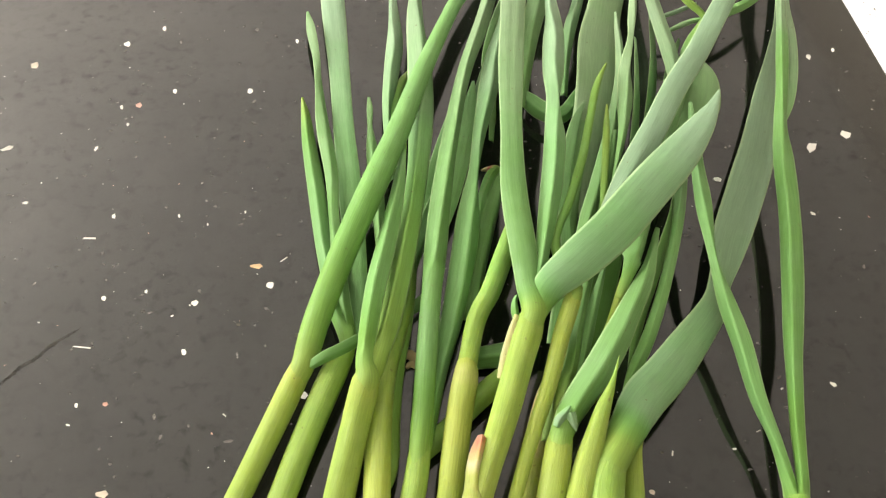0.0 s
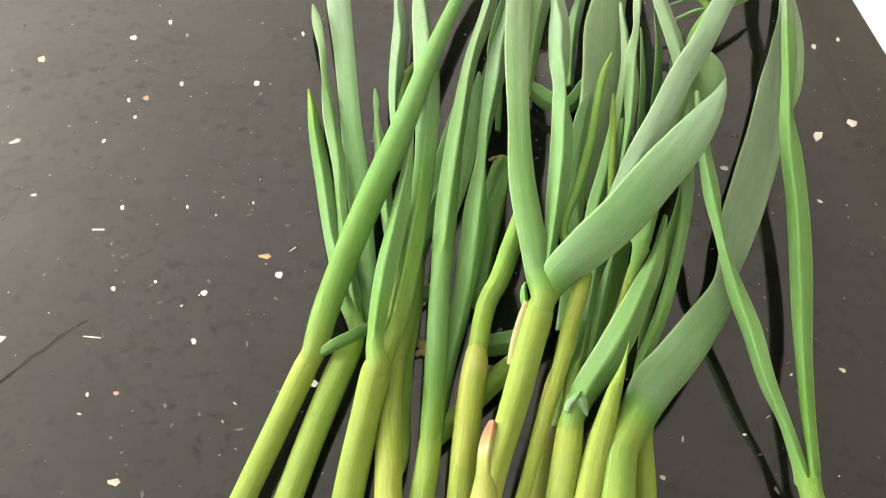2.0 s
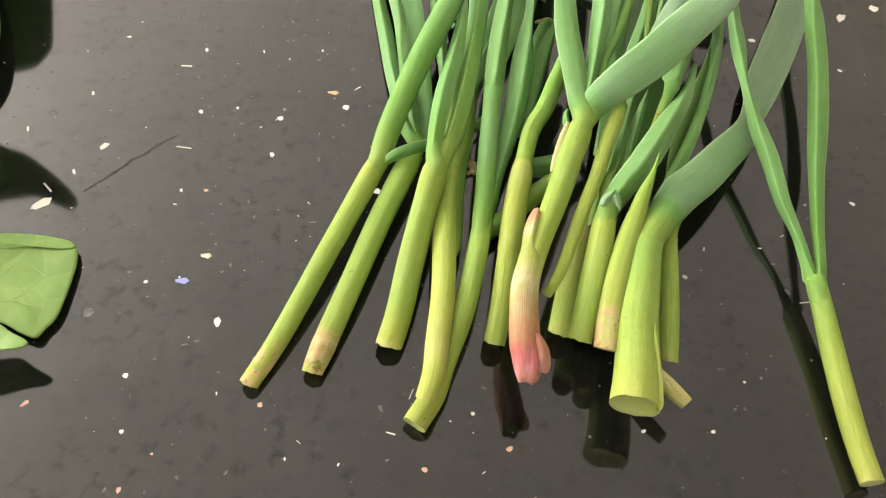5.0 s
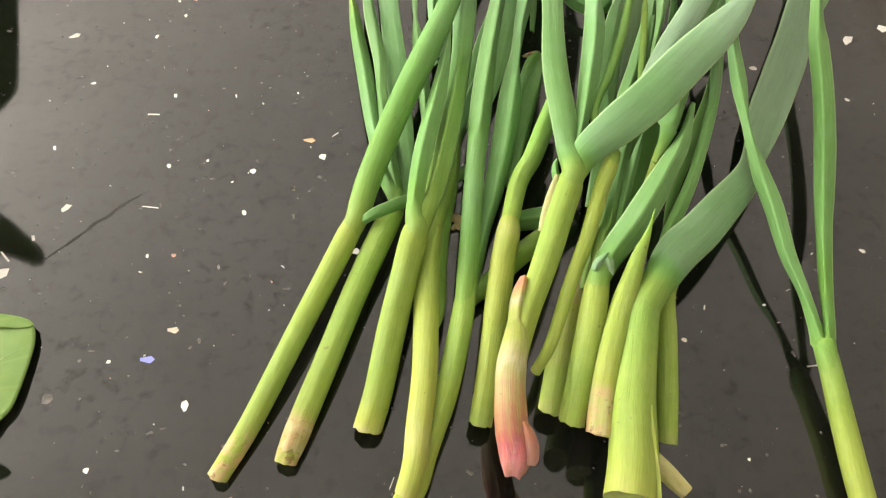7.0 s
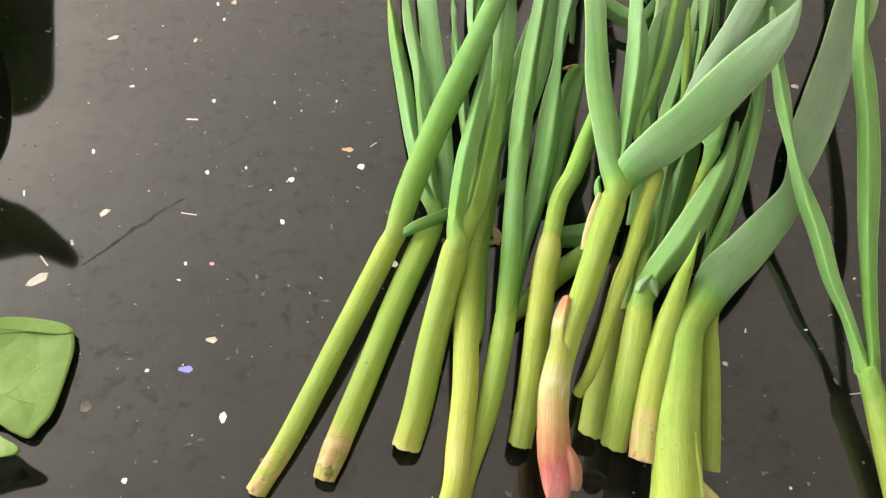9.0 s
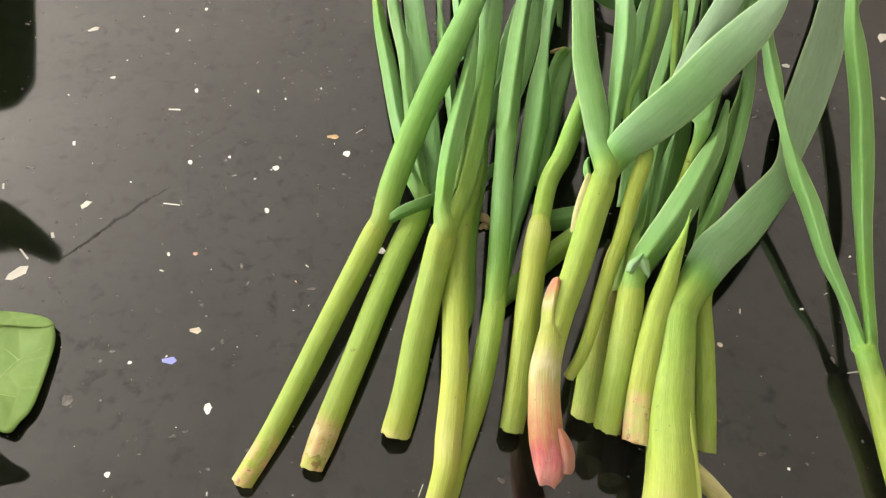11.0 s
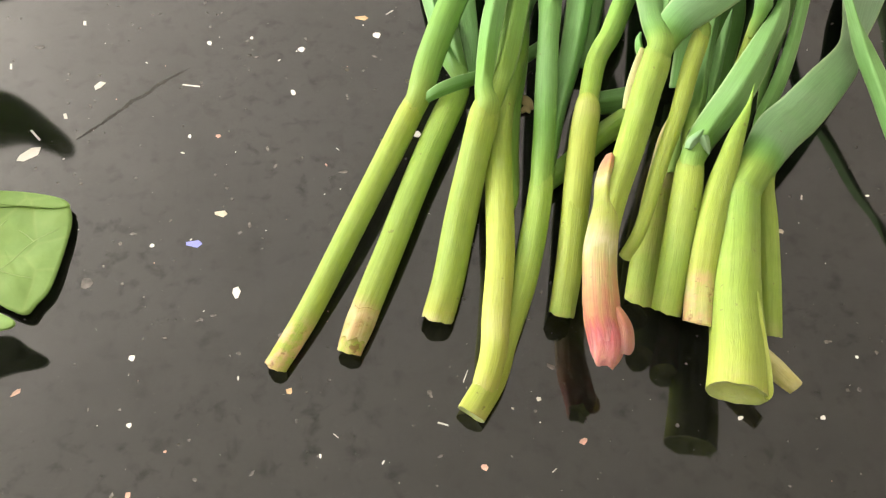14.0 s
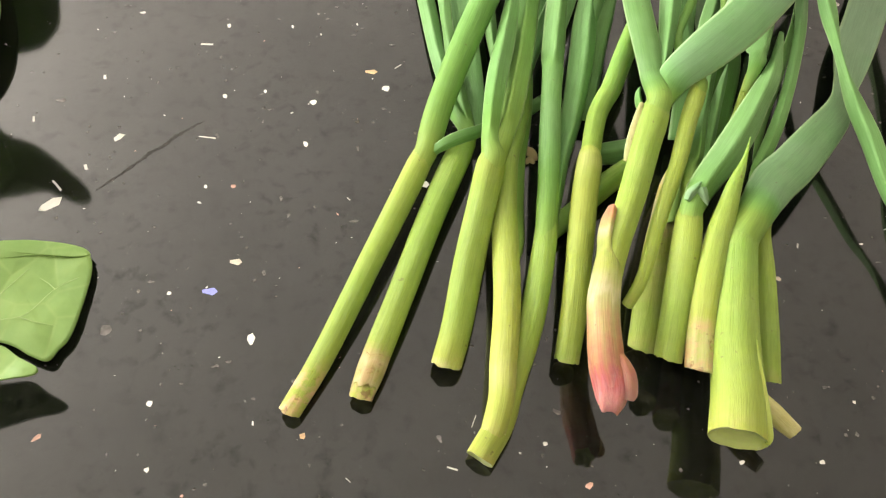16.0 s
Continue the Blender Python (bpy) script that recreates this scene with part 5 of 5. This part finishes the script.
chips("white", [(16.4, 10.2, 2, 1.4, 9), (-92.5, -14.3, 1.4, 1.6, 22), (-45.4, 14.9, 0.7, 1.3, 13), (-29, 16, 0.6, 1.3, -18),
    (36.4, 6.2, 1.2, 0.8, 9), (31.3, 15.7, 1.1, 1.1, 2), (-96.3, 14.6, 1.3, 2, 2)])
chips("silver", [(-133.5, 179, 5, 1.4, 10), (-118.3, 132.6, 6.5, 0.9, 3), (-59, 181.4, 3.6, 0.8, 53), (-63.4, 114.8, 1.6, 0.6, -32),
    (86.9, 123, 0.6, 3.2, -9), (117.7, 135.7, 1.9, 0.6, 35), (-164.4, 154.3, 1.1, 3.7, 23), (122.8, 105.5, 4.6, 0.9, 18),
    (-160, 102.4, 6.2, 1.1, -37), (-180.5, 129.4, 0.8, 4.4, 24), (-153.9, 111.7, 1.1, 4.1, 33), (-15.4, 28.7, 3.3, 0.8, -6),
    (-42.6, 20.8, 1.9, 0.4, -30), (-72.2, 32.1, 0.5, 2, 16), (-11.4, 43.2, 0.3, 6.4, -11), (-22.4, 4.8, 0.4, 2.3, -9),
    (-1.3, 3.4, 0.4, 1.7, -17), (15, 21.2, 1.6, 0.4, 48)])
chips("ochre", [(-68.6, 176.5, 5.2, 3.8, 10), (-57.7, 30.8, 2.1, 2.3, 14)])
chips("cream", [(-92.9, 83.5, 4.2, 3.8, 8), (-193.8, 270.3, 4.1, 5.6, 23), (79.2, 108.4, 2.5, 2.1, 8)])
chips("dark", [(-46.7, 148.9, 1.6, 2.4, 12), (-68.2, 150.1, 1.8, 2.2, 15)])
chips("clear", [(-59.7, 106, 3.5, 1.8, 19), (-65.4, 138.1, 1.2, 2.1, 15), (-73.8, 109.4, 1.1, 1.6, 17), (-136.1, 300, 1.6, 3.4, 17), (-103.7, 316.3, 2.2, 2.7, 14),
    (-123.2, 53.1, 3.8, 4.4, 24), (-175.1, 140, 3.9, 2.9, 11), (11.6, 50.1, 3.4, 1.8, -23), (-20.4, 36.9, 1.9, 1.6, 10),
    (12.6, 6.8, 1.5, 1.1, 9), (24.1, 7.9, 1.9, 1.3, 9), (-26.1, -3.9, 3.2, 1.2, 9), (-34.6, -2, 1.7, 1.2, 9),
    (85.9, 18.6, 2.4, 1.6, -25), (-75.1, 3.7, 1.6, 1.3, 9)])
chips("pearl", [(-97.5, 71.5, 5.2, 4.1, 10)])
chips("pink", [(-102.7, 113, 2.3, 1.9, 8), (-140.5, 253.9, 2.9, 5.2, 19), (-128.5, 18.2, 3.5, 1.6, 53), (-3, 19, 2.4, 2.1, 10),
    (22, 30.2, 2.7, 1.9, 39), (80.1, 18.2, 2.4, 3.5, 21), (-90.1, -2.8, 1.7, 2.4, 1)])


def crack(line):
    """A ragged dark crack that thins out at its end."""
    rows = glide([(x, y, 0) for x, y in line], 12)
    verts, faces = [], []
    for i, (x, y, _) in enumerate(rows):
        s = i / (len(rows) - 1)
        w = 0.2 + 1.3 * math.sin(math.pi * min(1, s * 0.9 + 0.05)) * (0.45 + 0.9 * abs(noise.noise((i * 0.6, 0.2, 5.0))))
        w *= 1 if s < 0.93 else (1 - s) / 0.07 + 0.05
        off = 0.6 * noise.noise((i * 0.23, 7.0, 1.0)) + 0.7 * noise.noise((i * 0.7, 2.0, 1.0))
        u, v = w * (1 + 1.3 * noise.noise((i * 1.7, 3.0, 4.0))), w * (1 + 1.3 * noise.noise((i * 1.9, 8.0, 2.0)))
        verts += [(x - 0.4 * u + off * 0.6, y + 0.65 * u + off, 0.05), (x + 0.4 * v + off * 0.6, y - 0.65 * v + off, 0.05)]
    verts = [tuple(c / 1000 for c in v) for v in verts]
    for i in range(len(rows) - 1):
        faces.append((2 * i, 2 * i + 1, 2 * i + 3, 2 * i + 2))
    ob = link_mesh("crack", verts, faces, CRACK, None, "thin dark crack in the stone", False)
    ob.parent = counter
    ob.matrix_basis = BACK


crack([(-146.6, 103), (-142.4, 109.2), (-138.8, 115.1), (-134.7, 122.3), (-131.3, 126.6), (-128.9, 131.1), (-125.4, 135.6), (-121.4, 140.2)])


def fleck_dust(name, kind, count, seed, small, large):
    """The countless tiny flecks, in one mesh."""
    rng = random.Random(seed)
    verts, faces = [], []
    for _ in range(count):
        x, y = rng.uniform(-260, 250), rng.uniform(-60, 430)
        size = small + (large - small) * rng.random() ** 4
        long = size * rng.choice((1.0, 1.0, 1.3, 2.2))
        a = rng.uniform(0, math.pi)
        n = rng.choice((4, 5))
        first = len(verts)
        for k in range(n):
            b = 2 * math.pi * (k + rng.uniform(-0.3, 0.3)) / n
            u, v = long / 2 * math.cos(b), size / 2 * math.sin(b)
            verts.append(((x + u * math.cos(a) - v * math.sin(a)) / 1000, (y + u * math.sin(a) + v * math.cos(a)) / 1000, 0.00004))
        faces.append(tuple(range(first, first + n)))
    ob = link_mesh(name, verts, faces, CHIP[kind], None, "tiny pale flecks in the black stone", False)
    ob.parent = counter
    ob.matrix_basis = BACK
    ob["kind"] = "stuff"


fleck_dust("flecks", "white", 420, 3, 0.18, 0.8)
fleck_dust("flecks", "clear", 4200, 4, 0.18, 1.5)
fleck_dust("flecks", "pink", 90, 5, 0.3, 1.3)
fleck_dust("flecks", "silver", 160, 6, 0.2, 0.8)
